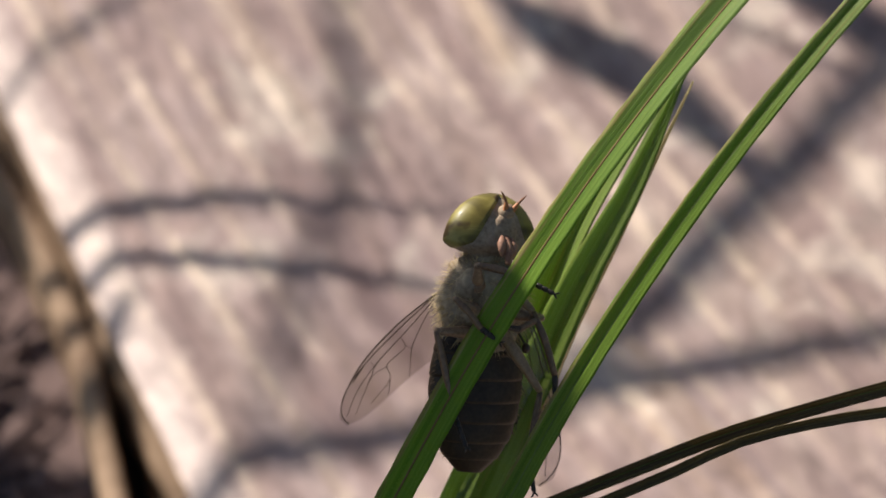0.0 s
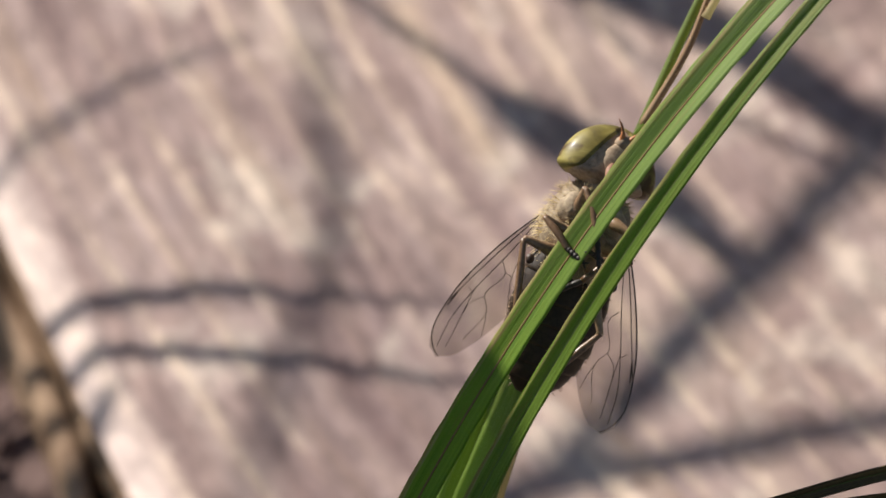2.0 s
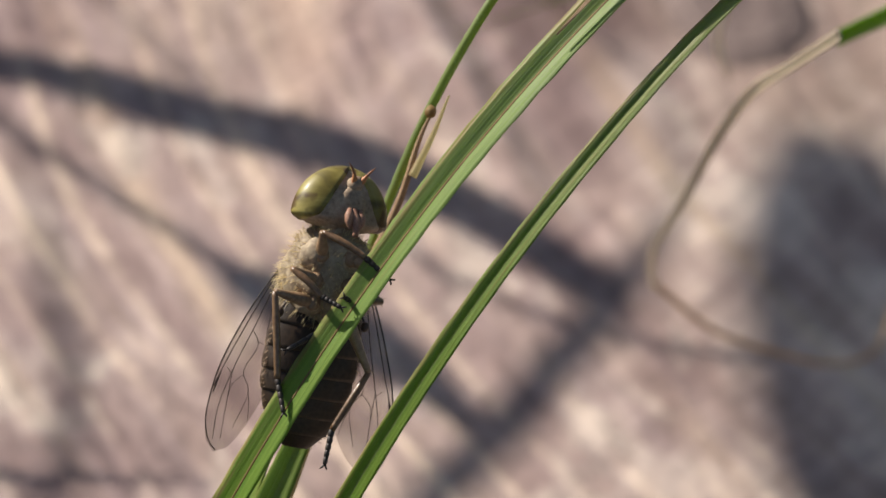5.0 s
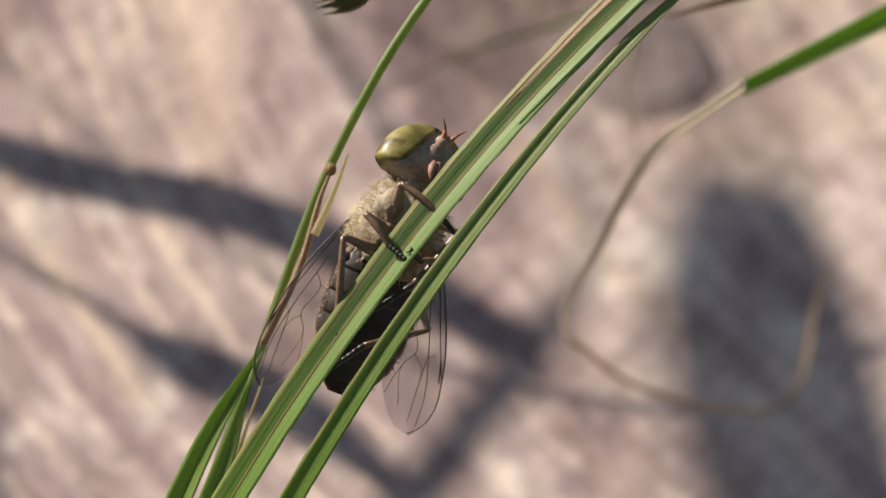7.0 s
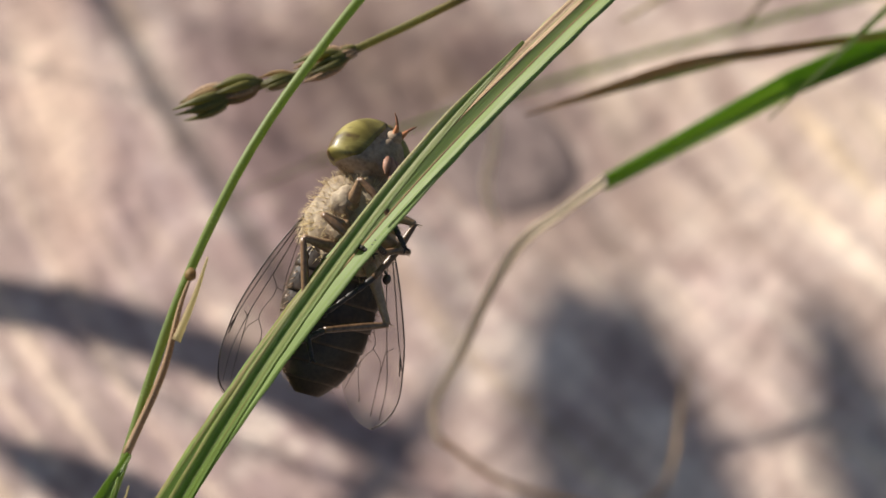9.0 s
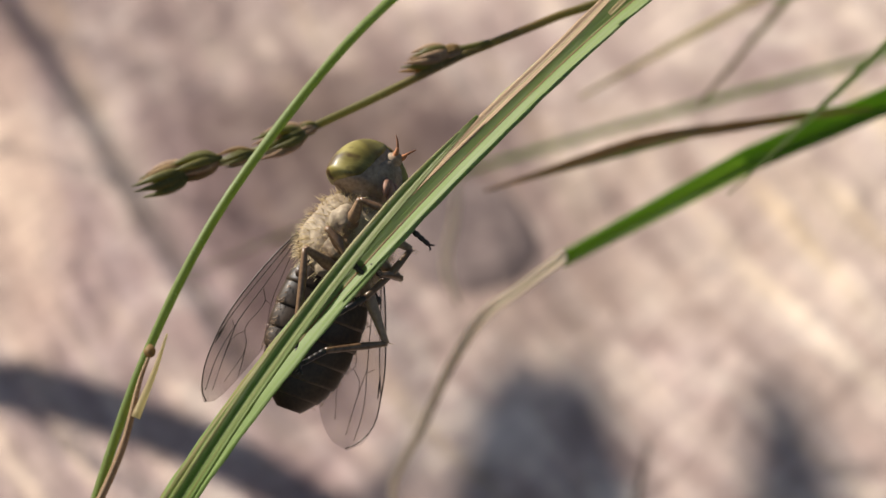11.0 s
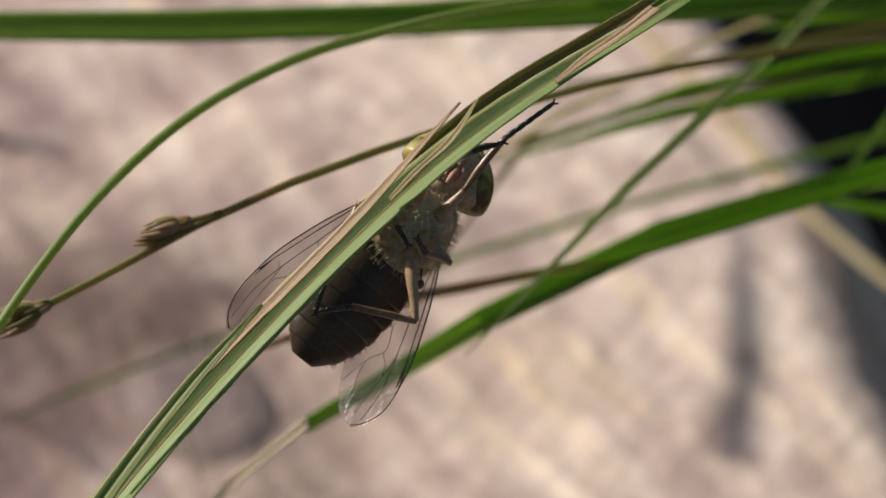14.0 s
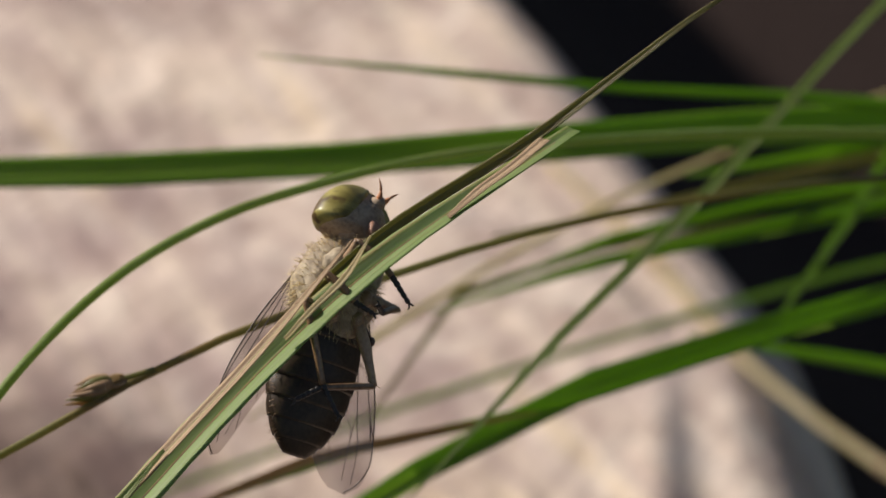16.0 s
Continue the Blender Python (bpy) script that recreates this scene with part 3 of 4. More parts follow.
side_leaf = swaying_leaf(
    [(-53.0, -148.0, -2), (-35.0, -90.0, -2), (-21.1, -48.3, -2), (-14.4, -31.9, -2), (-6.3, -16.8, -2), (3.1, -3.1, -1.2), (11.6, 6.9, -1.0), (16.0, 11.2, -1.0)],
    [1.2, 1.6, 1.6, 1.5, 1.35, 1.2, 0.9, 0.2], leaf_side, "narrow green grass leaf drying to a straw tip", fold=0.35, tilt=(0, 0, 0, -6, 8, 18, 22, 22), count=120)
dry_strip = swaying_leaf(
    [(2.6, 3.4, -0.4), (7.3, 8.6, -0.6), (10.9, 12.1, -0.7), (17.6, 18.4, -0.8), (23.6, 24.6, -1.6)],
    [0.1, 0.55, 0.85, 0.85, 0.12], leaf_dry, "dry brown grass strip split along a green leaf", fold=0.4, tilt=(40, 50), count=60)
tail_leaf = swaying_leaf(
    [(12.5, 13.9, 0.8), (24.6, 24.3, 0.7), (35.8, 30.6, 0.6), (41.3, 34.2, 0.6), (45.3, 36.8, 0.8), (49.5, 39.1, 1.5)],
    [0.3, 0.75, 0.7, 0.48, 0.36, 0.12], leaf_olive, "thin olive leaf tip drying to straw", fold=0.4, tilt=(-15, 25), count=70)

into_leaf = (SHEET @ Matrix.Translation(PIVOT)).inverted()
part("splinter", ribbon([into_leaf @ sheet(*p) for p in [(19.2, 19.0, -0.5), (20.8, 20.5, -0.9), (23.0, 22.4, -1.2), (24.7, 24.8, -1.3)]],
                        [0.0003, 0.0005, 0.00055, 0.0001], (0, 0, 1), 0.6, tilt=(40, 50), count=40), leaf_straw, main_leaf, "dry straw splinter standing off the leaf")
part("withered_streak", ribbon([into_leaf @ sheet(*p) for p in [(29.4, 25.6, -0.35), (31.4, 27.1, -0.4), (33.2, 28.2, -0.45), (35.6, 29.9, -0.45)]],
                               [0.0003, 0.0006, 0.0006, 0.0007], (0, 0, 1), 0.3, tilt=(38, 38), count=40, cut=True), leaf_dry, main_leaf, "pinkish-brown withered streak at the broken tip")

for pts, w in (([(-44, -66, 5), (-27, -47.5, 4), (-13.8, -39.7, 4), (-8.3, -36.8, 4), (-3.4, -34.3, 4), (1.4, -32.3, 4), (7.9, -29.9, 4), (20.5, -27.7, 6)], [0.8, 0.8, 0.8, 0.9, 0.9, 0.85, 0.9, 0.4]),
               ([(-40, -66, 4), (-24, -48.0, 3), (-10.2, -39.0, 3), (-6.0, -36.7, 3), (-2.8, -34.8, 3), (2.1, -33.0, 3), (7.9, -31.6, 3), (18.3, -30.7, 5)], [0.6, 0.6, 0.65, 0.65, 0.6, 0.65, 0.7, 0.3])):
    grass_leaf(pts, w, leaf_rust, "withered olive-brown grass leaf bent low", fold=0.7, tilt=(0, 0), count=80, root=ROOT_LEFT)


STALK_PIVOT = Vector((-0.040, -0.109, -0.014))


def grass_stalk():
    """The thin arching culm beside the fly, with a joint, a dry leaf base and a thread of leaf along it."""
    pts = [(-40.8, -108.5, 14), (-20.1, -35.7, 11), (-11.6, -12.1, 10), (-7.3, -0.3, 10), (-3.6, 6.8, 10), (0.4, 12.4, 12), (6.5, 19.2, 16), (11.9, 23.3, 20), (17.8, 26.0, 24), (22.9, 27.3, 28), (30.3, 28.5, 33), (43.3, 28.9, 40), (63.5, 27.8, 50)]
    world_pts = [ROOT_LEFT + Vector((-0.02, 0.02, 0))] + [sheet(*p) for p in pts]
    ob = mesh_object("grass_stalk", *tube_uv(world_pts, [0.0005, 0.0004, 0.00032, 0.0003, 0.0003, 0.00032, 0.00036, 0.0004], 8, 140)[:2], leaf_blue,
                     tube_uv(world_pts, [0.0005, 0.0004, 0.00032, 0.0003, 0.0003, 0.00032, 0.00036, 0.0004], 8, 140)[2])
    tagged(ob, "thin arching green grass stalk with a brown joint", "grass")
    part("joint", blob(sheet(-7.2, -0.4, 9.6), (0.00036, 0.00044, 0.00034), lump=0.2), leaf_brown, ob, "brown joint")
    part("dry_leaf_base", tube_uv([sheet(-11.1, -10.7, 9), sheet(-8.8, -5.7, 9.2), sheet(-7.6, -1.5, 9.4), sheet(-7.0, -0.1, 9.6)], [0.00028, 0.00025, 0.0002, 0.00008], 6, 24), leaf_dry, ob, "dry brown leaf base")
    part("dry_tip", tube_uv([sheet(-8.1, -4.2, 8.6), sheet(-6.9, -1.4, 8.6), sheet(-6.2, 0.6, 8.7)], [0.0003, 0.00018, 0.00006], 6, 18), leaf_straw, ob, "dry straw tip")
    v, f, uv = ribbon([sheet(*p) for p in [(-34.9, -88.9, 9), (-19.5, -31.7, 8), (-15.8, -19.8, 8), (-13.6, -15.1, 8), (-10.9, -10.7, 8)]], [x / 1000 for x in [1.6, 1.9, 1.8, 1.2, 0.4]], VIEW, 0.6, tilt=(15, 20), count=50, ripple=0.0001)
    part("leaf_sheath", (v, f, uv), leaf_green, ob, "olive leaf sheath with brown ragged top")
    home = SHEET @ Matrix.Translation(STALK_PIVOT)
    for o in (ob, *ob.children):
        o.data.transform(home.inverted())
    # two leaves of the same stalk, as they hang when it is bent furthest
    bent = (home @ pose(0, 0, 0, 0, 0, -2.5)).inverted()
    for pts, w, mat, lean, label in (
            ([(-30.9, -99.2, 12), (-19.3, -43.9, 8), (-17.5, -39.6, 8), (-15.2, -33.2, 7), (-12.7, -26.3, 7), (-9.9, -20.0, 7), (-7.5, -13.3, 7)], [2.0, 2.4, 2.5, 2.5, 2.2, 1.4, 0.2], leaf_green, (6, 10), "yellow-green split leaf"),
            ([(-30.9, -99.2, 12), (-15.8, -41.9, 9), (-13.5, -31.2, 9), (-10.4, -22.8, 9), (-7.0, -13.8, 9)], [0.7, 0.7, 0.7, 0.5, 0.1], leaf_straw, (0, 10), "thin straw-coloured leaf")):
        v, f, uv = ribbon([sheet(*p) for p in pts], [x / 1000 for x in w], VIEW, 0.3, tilt=lean, count=70)
        part("leaf_blade", (v, f, uv), mat, ob, label).data.transform(bent)
    ob.matrix_basis = home
    return ob


stalk = grass_stalk()


def spikelet(parent, centre, way, size, rng):
    """A bunch of pointed scales."""
    way = way.normalized()
    side = way.cross(VIEW).normalized()
    for k in range(9):
        a = k / 9 * 4 * math.pi
        out = side * math.cos(a) + VIEW * math.sin(a)
        base = centre - way * size * 0.5
        tip = centre + way * size * rng.uniform(0.3, 0.75) + out * size * rng.uniform(0.05, 0.26)
        part("scale", tube_uv([base, base.lerp(tip, 0.5) + out * size * 0.12, tip], [0.0001, size * 0.11, size * 0.07, 0.00002], 6, 10),
             rng.choice((leaf_olive, leaf_brown, leaf_dry, leaf_olive)), parent)


def flower_stalk():
    rng = random.Random(3)
    pts = [(-6.1, 9.6, 18), (-3.7, 10.3, 18), (1.1, 11.7, 18), (4.9, 13.5, 18), (9.2, 15.5, 18), (12.8, 17.2, 18), (19.5, 19.5, 20), (26.1, 21.4, 24), (34.4, 23.4, 30), (45.4, 24.9, 38), (71.6, 24.8, 55)]
    w = [sheet(*p) for p in pts][::-1]
    w = [ROOT_RIGHT, ROOT_RIGHT.lerp(w[0], 0.6) + Vector((0, 0, 0.04))] + w
    radii = [0.0006, 0.0006, 0.0005, 0.00045, 0.00032, 0.0003, 0.00028]
    ob = mesh_object("flower_stalk", *tube_uv(w, radii, 8, 150)[:2], leaf_olive, tube_uv(w, radii, 8, 150)[2])
    tagged(ob, "olive rush stalk with small brown-green flower heads", "grass")
    way = sheet(-6.5, 9.4, 18) - sheet(1.1, 11.7, 18)
    spikelet(ob, sheet(-5.9, 9.7, 18), way, 0.0035, rng)
    spikelet(ob, sheet(-4.1, 10.3, 18), way, 0.0031, rng)
    spikelet(ob, sheet(-1.8, 10.8, 17.7), way, 0.0020, rng)
    spikelet(ob, sheet(1.0, 11.8, 18), way, 0.0031, rng)
    spikelet(ob, sheet(2.1, 12.3, 18), way, 0.0017, rng)
    part("branch", tube_uv([sheet(12.8, 17.2, 18), sheet(11.5, 16.9, 18), sheet(8.9, 16.4, 18)], [0.0002, 0.00022, 0.0002], 6, 10), leaf_olive, ob)
    spikelet(ob, sheet(9.4, 16.4, 18), sheet(8.2, 16.3, 18) - sheet(11.3, 16.8, 18), 0.0031, rng)
    spikelet(ob, sheet(10.5, 16.6, 18), sheet(8.2, 16.3, 18) - sheet(11.3, 16.8, 18), 0.0019, rng)
    return ob


flower_stalk()

# leaves that reach in from the tuft beyond the timber's long side, root to tip
TUFT = (
    ([(73.7, 21.7, 55), (55.1, 17.7, 42), (42.1, 15.4, 38), (32.0, 12.1, 36), (26.5, 9.4, 35), (21.2, 6.6, 35), (16.7, 4.4, 35)], [2.6, 2.6, 2.5, 2.3, 2.2, 2.0, 1.3], leaf_far, "deep green grass leaf with pale withered end", 0.3),
    ([(71.7, 20.7, 50), (45.6, 15.4, 36), (35.1, 13.0, 32), (26.8, 12.0, 30), (21.4, 11.2, 30), (17.4, 10.0, 30), (12.3, 8.5, 30)], [1.0, 1.0, 0.9, 0.9, 0.8, 0.7, 0.12], leaf_brown, "browning narrow grass leaf", 0.5),
    ([(86.0, 60.0, 42), (66.9, 43.2, 36), (51.1, 29.5, 30), (44.1, 23.1, 28), (38.2, 18.5, 26), (31.6, 12.5, 25), (26.5, 8.0, 25)], [1.0, 1.0, 1.0, 1.0, 0.9, 0.7, 0.1], leaf_blue, "thin grey-green grass leaf", 0.4),
    ([(71.3, 33.0, 75), (37.5, 23.9, 65), (27.8, 19.1, 60), (22.7, 16.4, 57), (18.0, 13.9, 55)], [0.5, 0.6, 0.8, 0.9, 0.3], leaf_straw, "pale dry grass leaf", 0.3),
    ([(71.7, 22.7, 70), (38.4, 22.1, 60), (32.8, 21.0, 58), (28.4, 18.8, 56), (26.5, 16.5, 55), (25.0, 13.4, 55)], [0.5, 0.6, 0.9, 0.9, 0.8, 0.3], leaf_olive, "olive drooping grass leaf", 0.4),
    ([(73.5, 26.8, 52), (58.0, 28.8, 46), (45.1, 28.9, 43), (31.4, 28.8, 40), (18.0, 28.7, 40), (4.3, 29.3, 40), (-12.7, 30.1, 42), (-39.1, 30.7, 46)], [2.4, 2.3, 2.1, 1.9, 1.75, 1.6, 1.2, 0.2], leaf_far, "long deep green grass leaf lying level", 0.25),
    ([(73.5, 26.8, 52), (58.1, 30.0, 46), (41.9, 31.9, 42), (31.8, 33.5, 40), (20.4, 35.3, 38)], [1.3, 1.2, 0.9, 0.7, 0.1], leaf_far, "thin pointed green grass leaf", 0.4),
    ([(73.5, 27.8, 58), (57.8, 26.7, 50), (44.7, 24.8, 45), (37.8, 24.0, 42), (33.3, 23.6, 42)], [1.7, 1.6, 1.2, 0.8, 0.2], leaf_olive, "green leaf with brown tip", 0.4),
    ([(73.6, 24.8, 58), (57.6, 23.8, 52), (48.0, 22.6, 48), (39.3, 21.5, 46), (33.1, 20.4, 45), (29.3, 19.3, 45)], [1.9, 1.8, 1.5, 1.2, 0.8, 0.2], leaf_far, "narrow deep green grass leaf", 0.4),
    ([(84.0, 58.0, 66), (67.0, 39.1, 56), (57.8, 26.3, 48), (52.7, 20.2, 46), (48.3, 15.3, 45)], [1.4, 1.4, 1.3, 1.0, 0.2], leaf_far, "upright green grass leaf", 0.4),
    ([(73.7, 20.7, 55), (57.0, 18.1, 48), (50.9, 17.2, 46), (45.4, 16.5, 44), (37.5, 14.1, 43)], [2.0, 1.9, 1.7, 1.3, 0.3], leaf_far, "deep green grass leaf", 0.3),
    ([(73.6, 25.8, 62), (57.6, 25.0, 54), (46.5, 23.9, 50), (37.6, 22.2, 48), (30.5, 19.9, 47)], [1.8, 1.6, 1.3, 0.9, 0.2], leaf_far, "deep green grass leaf", 0.3),
    ([(73.4, 30.9, 62), (59.5, 27.9, 54), (51.4, 26.8, 50), (45.4, 26.4, 49)], [2.3, 2.2, 1.5, 0.3], leaf_far, "deep green grass leaf", 0.3),
    ([(62.0, 21.0, 84), (40.0, 17.0, 88), (22.0, 12.6, 90), (12.0, 9.9, 92), (5.0, 7.8, 94), (-5.0, 4.0, 95)], [0.9, 0.9, 0.8, 0.7, 0.6, 0.1], leaf_far, "deep green grass leaf", 0.3),
    ([(71.9, 10.6, 70), (57.8, 13.6, 62), (50.7, 15.4, 58), (44.6, 16.8, 56)], [2.0, 1.8, 1.3, 0.3], leaf_far, "deep green grass leaf", 0.3),
)
rng = random.Random(11)
for pts, w, mat, label, fold in TUFT:
    lean = rng.uniform(-30, -4)
    root = ROOT_RIGHT + Vector((rng.uniform(-0.03, 0.03), rng.uniform(-0.04, 0.04), 0))
    broad = 1.5 if "level" in label else 0.78
    w = [x * broad * (195 + 1.8 * p[2]) / (195 + p[2]) for x, p in zip(w, pts)]
    pts = [(x, y, b * 1.8) for x, y, b in pts]
    blade = grass_leaf(pts, w, leaf_far if mat is leaf_brown else mat, label, fold=fold, tilt=(lean, lean + 12), count=60, root=root)
    if "level" in label:
        level_leaf = blade
    if mat is leaf_brown:
        end = ribbon([sheet(x, y, b - 0.15) for x, y, b in pts[2:]], [x * q / 1000 for x, q in zip(w[2:], (0.2, 1.1, 1.25, 1.25, 1.25))], VIEW, fold, tilt=(lean + 8, lean + 12), count=50)
        part("withered_tip", end, mat, blade, "withered brown tip")

# the withered end of the broad leaf, bent down to the timber, and a thin thread running on from it
grass_leaf([(17.0, 4.7, 35), (14.3, 2.8, 42), (12.2, 1.3, 52), (10.4, -1.2, 64), (8.5, -5.0, 80), (6.7, -8.6, 98), (6.9, -10.4, 110)], [0.9, 0.85, 0.95, 0.85, 0.8, 0.7, 0.5],
           leaf_stick, "withered straw-coloured end of a grass leaf", fold=0.3, tilt=(-25, -30), count=50, name="dry_grass_leaf")
grass_leaf([(6.8, -10.0, 110), (10.6, -12.7, 122), (14.6, -13.9, 132), (17.6, -14.3, 140), (19.7, -13.6, 146), (20.6, -11.4, 152), (21.0, -8.8, 157), (21.6, -6.2, 163)],
           [0.55, 0.55, 0.5, 0.45, 0.5, 0.65, 0.65, 0.3],
           leaf_dry, "thin curled straw thread over the timber", fold=0.6, count=60, name="dry_grass_leaf")
grass_leaf([(10.9, 10.1, 130), (10.5, 6.8, 132), (10.0, 4.2, 134), (10.7, 1.9, 136)], [0.4, 0.7, 0.8, 0.4], leaf_stick, "short dry straw scrap", fold=0.5, count=24, name="dry_grass_leaf")
stick_pts = [Vector(p) for p in ((0.1590, 0.440, 0.0015), (0.1618, 0.420, 0.0012), (0.1632, 0.404, 0.0008), (0.1642, 0.378, 0.0004), (0.1677, 0.356, 0.0002), (0.1713, 0.3426, 0.0), (0.1762, 0.325, -0.0004), (0.186, 0.298, -0.001))]
stick = mesh_object("dry_stick", *tube_uv(stick_pts, [0.0006, 0.0009, 0.0009, 0.0008, 0.0008, 0.0007], 10, 60)[:2], leaf_straw, tube_uv(stick_pts, [0.0006, 0.0009, 0.0009, 0.0008, 0.0008, 0.0007], 10, 60)[2])
for at, size in ((2, 0.0012), (5, 0.0011)):
    part("joint", blob(stick_pts[at], (size, size * 0.8, size), lump=0.3, scale=2.0), leaf_dry, stick, "brown swollen joint")
tagged(stick, "pale dry stalk lying along the timber edge", "stick")


# ---- taller grass standing between the sun and the timber: it shows by its shadows ----
def shading_leaf(track, widths, height, stem=0.6):
    """A leaf over the timber whose shadow falls along the track (millimetres on the timber's top), on a thin stem."""
    slope = Vector((TO_SUN.x, TO_SUN.y, 0)) / TO_SUN.z
    pts = [Vector((x / 1000, y / 1000, 0)) + slope * height + Vector((0, 0, height)) for x, y in track]
    root = Vector((pts[0].x - 0.25, pts[0].y + 0.25, -0.012))
    pts = [root, root.lerp(pts[0], 0.55) + Vector((-0.02, 0.03, 0.10))] + pts
    v, f, uv = ribbon(pts, [stem / 1000] * 2 + [w / 1000 for w in widths], TO_SUN, 0.2, count=90)
    ob = mesh_object("tall_grass_leaf", v, f, leaf_far, uv)
    ob.data.transform(Matrix.Translation(-root))
    ob.matrix_basis = Matrix.Translation(root)
    return tagged(ob, "tall green grass leaf arching high over the timber", "grass", "tall grass over the timber")


SHADOWS = (
    ([(-90, 269), (-61, 268), (-39, 263.5), (-18, 265), (4, 264)], [2.4, 2.4, 2.1, 1.7, 0.7], 0.13),
    ([(-84, 256), (-60, 258), (-38, 257), (-17, 255), (8, 252)], [2.4, 2.3, 2.0, 1.9, 0.8], 0.13),
    ([(-84, 268), (-60, 279), (-45, 288), (-33, 297), (-19, 308)], [1.6, 1.6, 1.6, 1.6, 1.0], 0.20),
    ([(-44, 352), (-22, 344), (-1, 333), (17, 323), (35, 309), (49, 291)], [6.5, 7.4, 8.8, 9.6, 8.8, 6.4], 0.22),
    ([(58, 306), (50, 291), (35, 268), (22, 251), (6, 230)], [1.2, 3.8, 4.2, 4.0, 2.8], 0.24),
    ([(-70, 208), (-19, 227), (0, 233.5), (31, 241), (60, 249)], [3.0, 3.0, 3.2, 3.2, 2.2], 0.22),
    ([(22, 420), (30, 382), (35, 356), (41, 329), (45, 308)], [2.0, 2.0, 1.9, 1.7, 0.7], 0.20),
    ([(8, 298), (12, 293), (20, 287), (29, 275), (35, 264)], [2.0, 8.5, 9.0, 5.0, 1.5], 0.20),
    ([(-12, 312), (-10, 290), (-9, 281), (-15, 250), (-18, 230)], [1.0, 2.3, 2.3, 2.1, 1.6], 0.27),
    ([(-88, 236), (-58, 242), (-38, 249), (-31, 252)], [6.0, 6.0, 5.0, 1.6], 0.20),
    ([(-100, 305), (-80, 276), (-64, 250), (-54, 224)], [12.0, 16.0, 16.0, 12.0], 0.20),
    ([(83, 331), (82, 326), (80, 314), (77, 300), (75, 286), (72, 268), (70, 250)], [0.6, 7.0, 12.0, 14.0, 15.0, 14.0, 10.0], 0.40),
    ([(90, 333), (88, 318), (85, 294), (81, 270), (78, 250)], [0.8, 4.0, 6.0, 6.0, 5.0], 0.34),
    ([(112, 322), (111, 315), (109, 307), (106, 293), (101, 272), (95, 250)], [0.6, 4.0, 7.0, 10.0, 10.5, 7.0], 0.40),
    ([(10, 441), (28, 438), (46, 433), (58, 427), (69, 419)], [4.0, 4.4, 4.4, 3.6, 0.8], 0.13),
    ([(-90, 345), (-75, 318), (-63, 297), (-54, 279), (-49, 268)], [2.0, 7.0, 8.0, 6.0, 1.0], 0.12),
    ([(156, 378), (150, 359), (142, 339), (133, 317)], [0.8, 2.6, 3.0, 3.0], 0.24),
    ([(78, 283), (86, 286), (97, 289), (110, 291)], [1.6, 1.6, 1.5, 0.6], 0.20),
)
tall_leaves = [shading_leaf(track, w, h) for track, w, h in SHADOWS]


def low_shade_leaf(track, widths, reach):
    """A leaf whose shadow falls across the low parts of the leaves that the fly climbs."""
    pts = [sheet(x, y) + TO_SUN * reach for x, y in track]
    root = Vector((pts[0].x - 0.06, pts[0].y + 0.03, -0.012))
    v, f, uv = ribbon([root, root.lerp(pts[0], 0.6) + Vector((-0.02, 0.0, 0.02))] + pts, [w / 1000 for w in widths], TO_SUN, 0.2, count=60)
    ob = mesh_object("tall_grass_leaf", v, f, leaf_far, uv)
    return tagged(ob, "tall green grass leaf arching high over the timber", "grass", "tall grass over the timber")


low_shade_leaf([(-27, -52), (-23, -40), (-19.6, -32), (-17.4, -27.6), (-16.4, -25.8)], [3, 5, 6.5, 6.5, 6.5, 6.0, 3.0], 0.12)


# ---- the fly: millimetres in its own space, y to the head, z to its underside ----
def mm(*p):
    return Vector(p) / 1000


def scaled(mesh):
    return [Vector(v) / 1000 for v in mesh[0]], *mesh[1:]


def wing_mesh(side):
    """The clear film, from hinge to tip, with its rounded hind edge."""
    n, m, verts, faces = 30, 9, [], []
    for i in range(n):
        s = i / (n - 1)
        for k in range(m):
            verts.append(wing_point(side, s, k / (m - 1)))
    for i in range(n - 1):
        for k in range(m - 1):
            a = i * m + k
            faces.append((a, a + 1, a + m + 1, a + m) if side > 0 else (a, a + m, a + m + 1, a + 1))
    return scaled((verts, faces))


def wing_point(side, s, q):
    """s: 0 at the hinge to 1 at the tip; q: 0 at the leading to 1 at the hind edge."""
    length = 12.0
    grow = min(1.0, (s / 0.42)) ** 0.75 if s < 0.42 else 1.0
    tip = 1.0 if s < 0.55 else max(0.0, 1 - ((s - 0.55) / 0.45) ** 2.6) ** 0.5
    half = 0.28 + 1.66 * grow
    mid = 0.1 - 1.45 * grow * (0.75 + 0.25 * s) - 0.25 * max(0.0, s - 0.7)
    y = mid + half * tip * (1 - 2 * q)
    z = 0.10 * math.sin(7 * s) * q + 0.05 * math.sin(9 * q + 3 * s) + 0.46 * max(0.0, s - 0.45) / 0.55 * (y - mid) + 3.8 * max(0.0, s - 0.5) ** 2
    return Vector((side * y, -s * length, z))


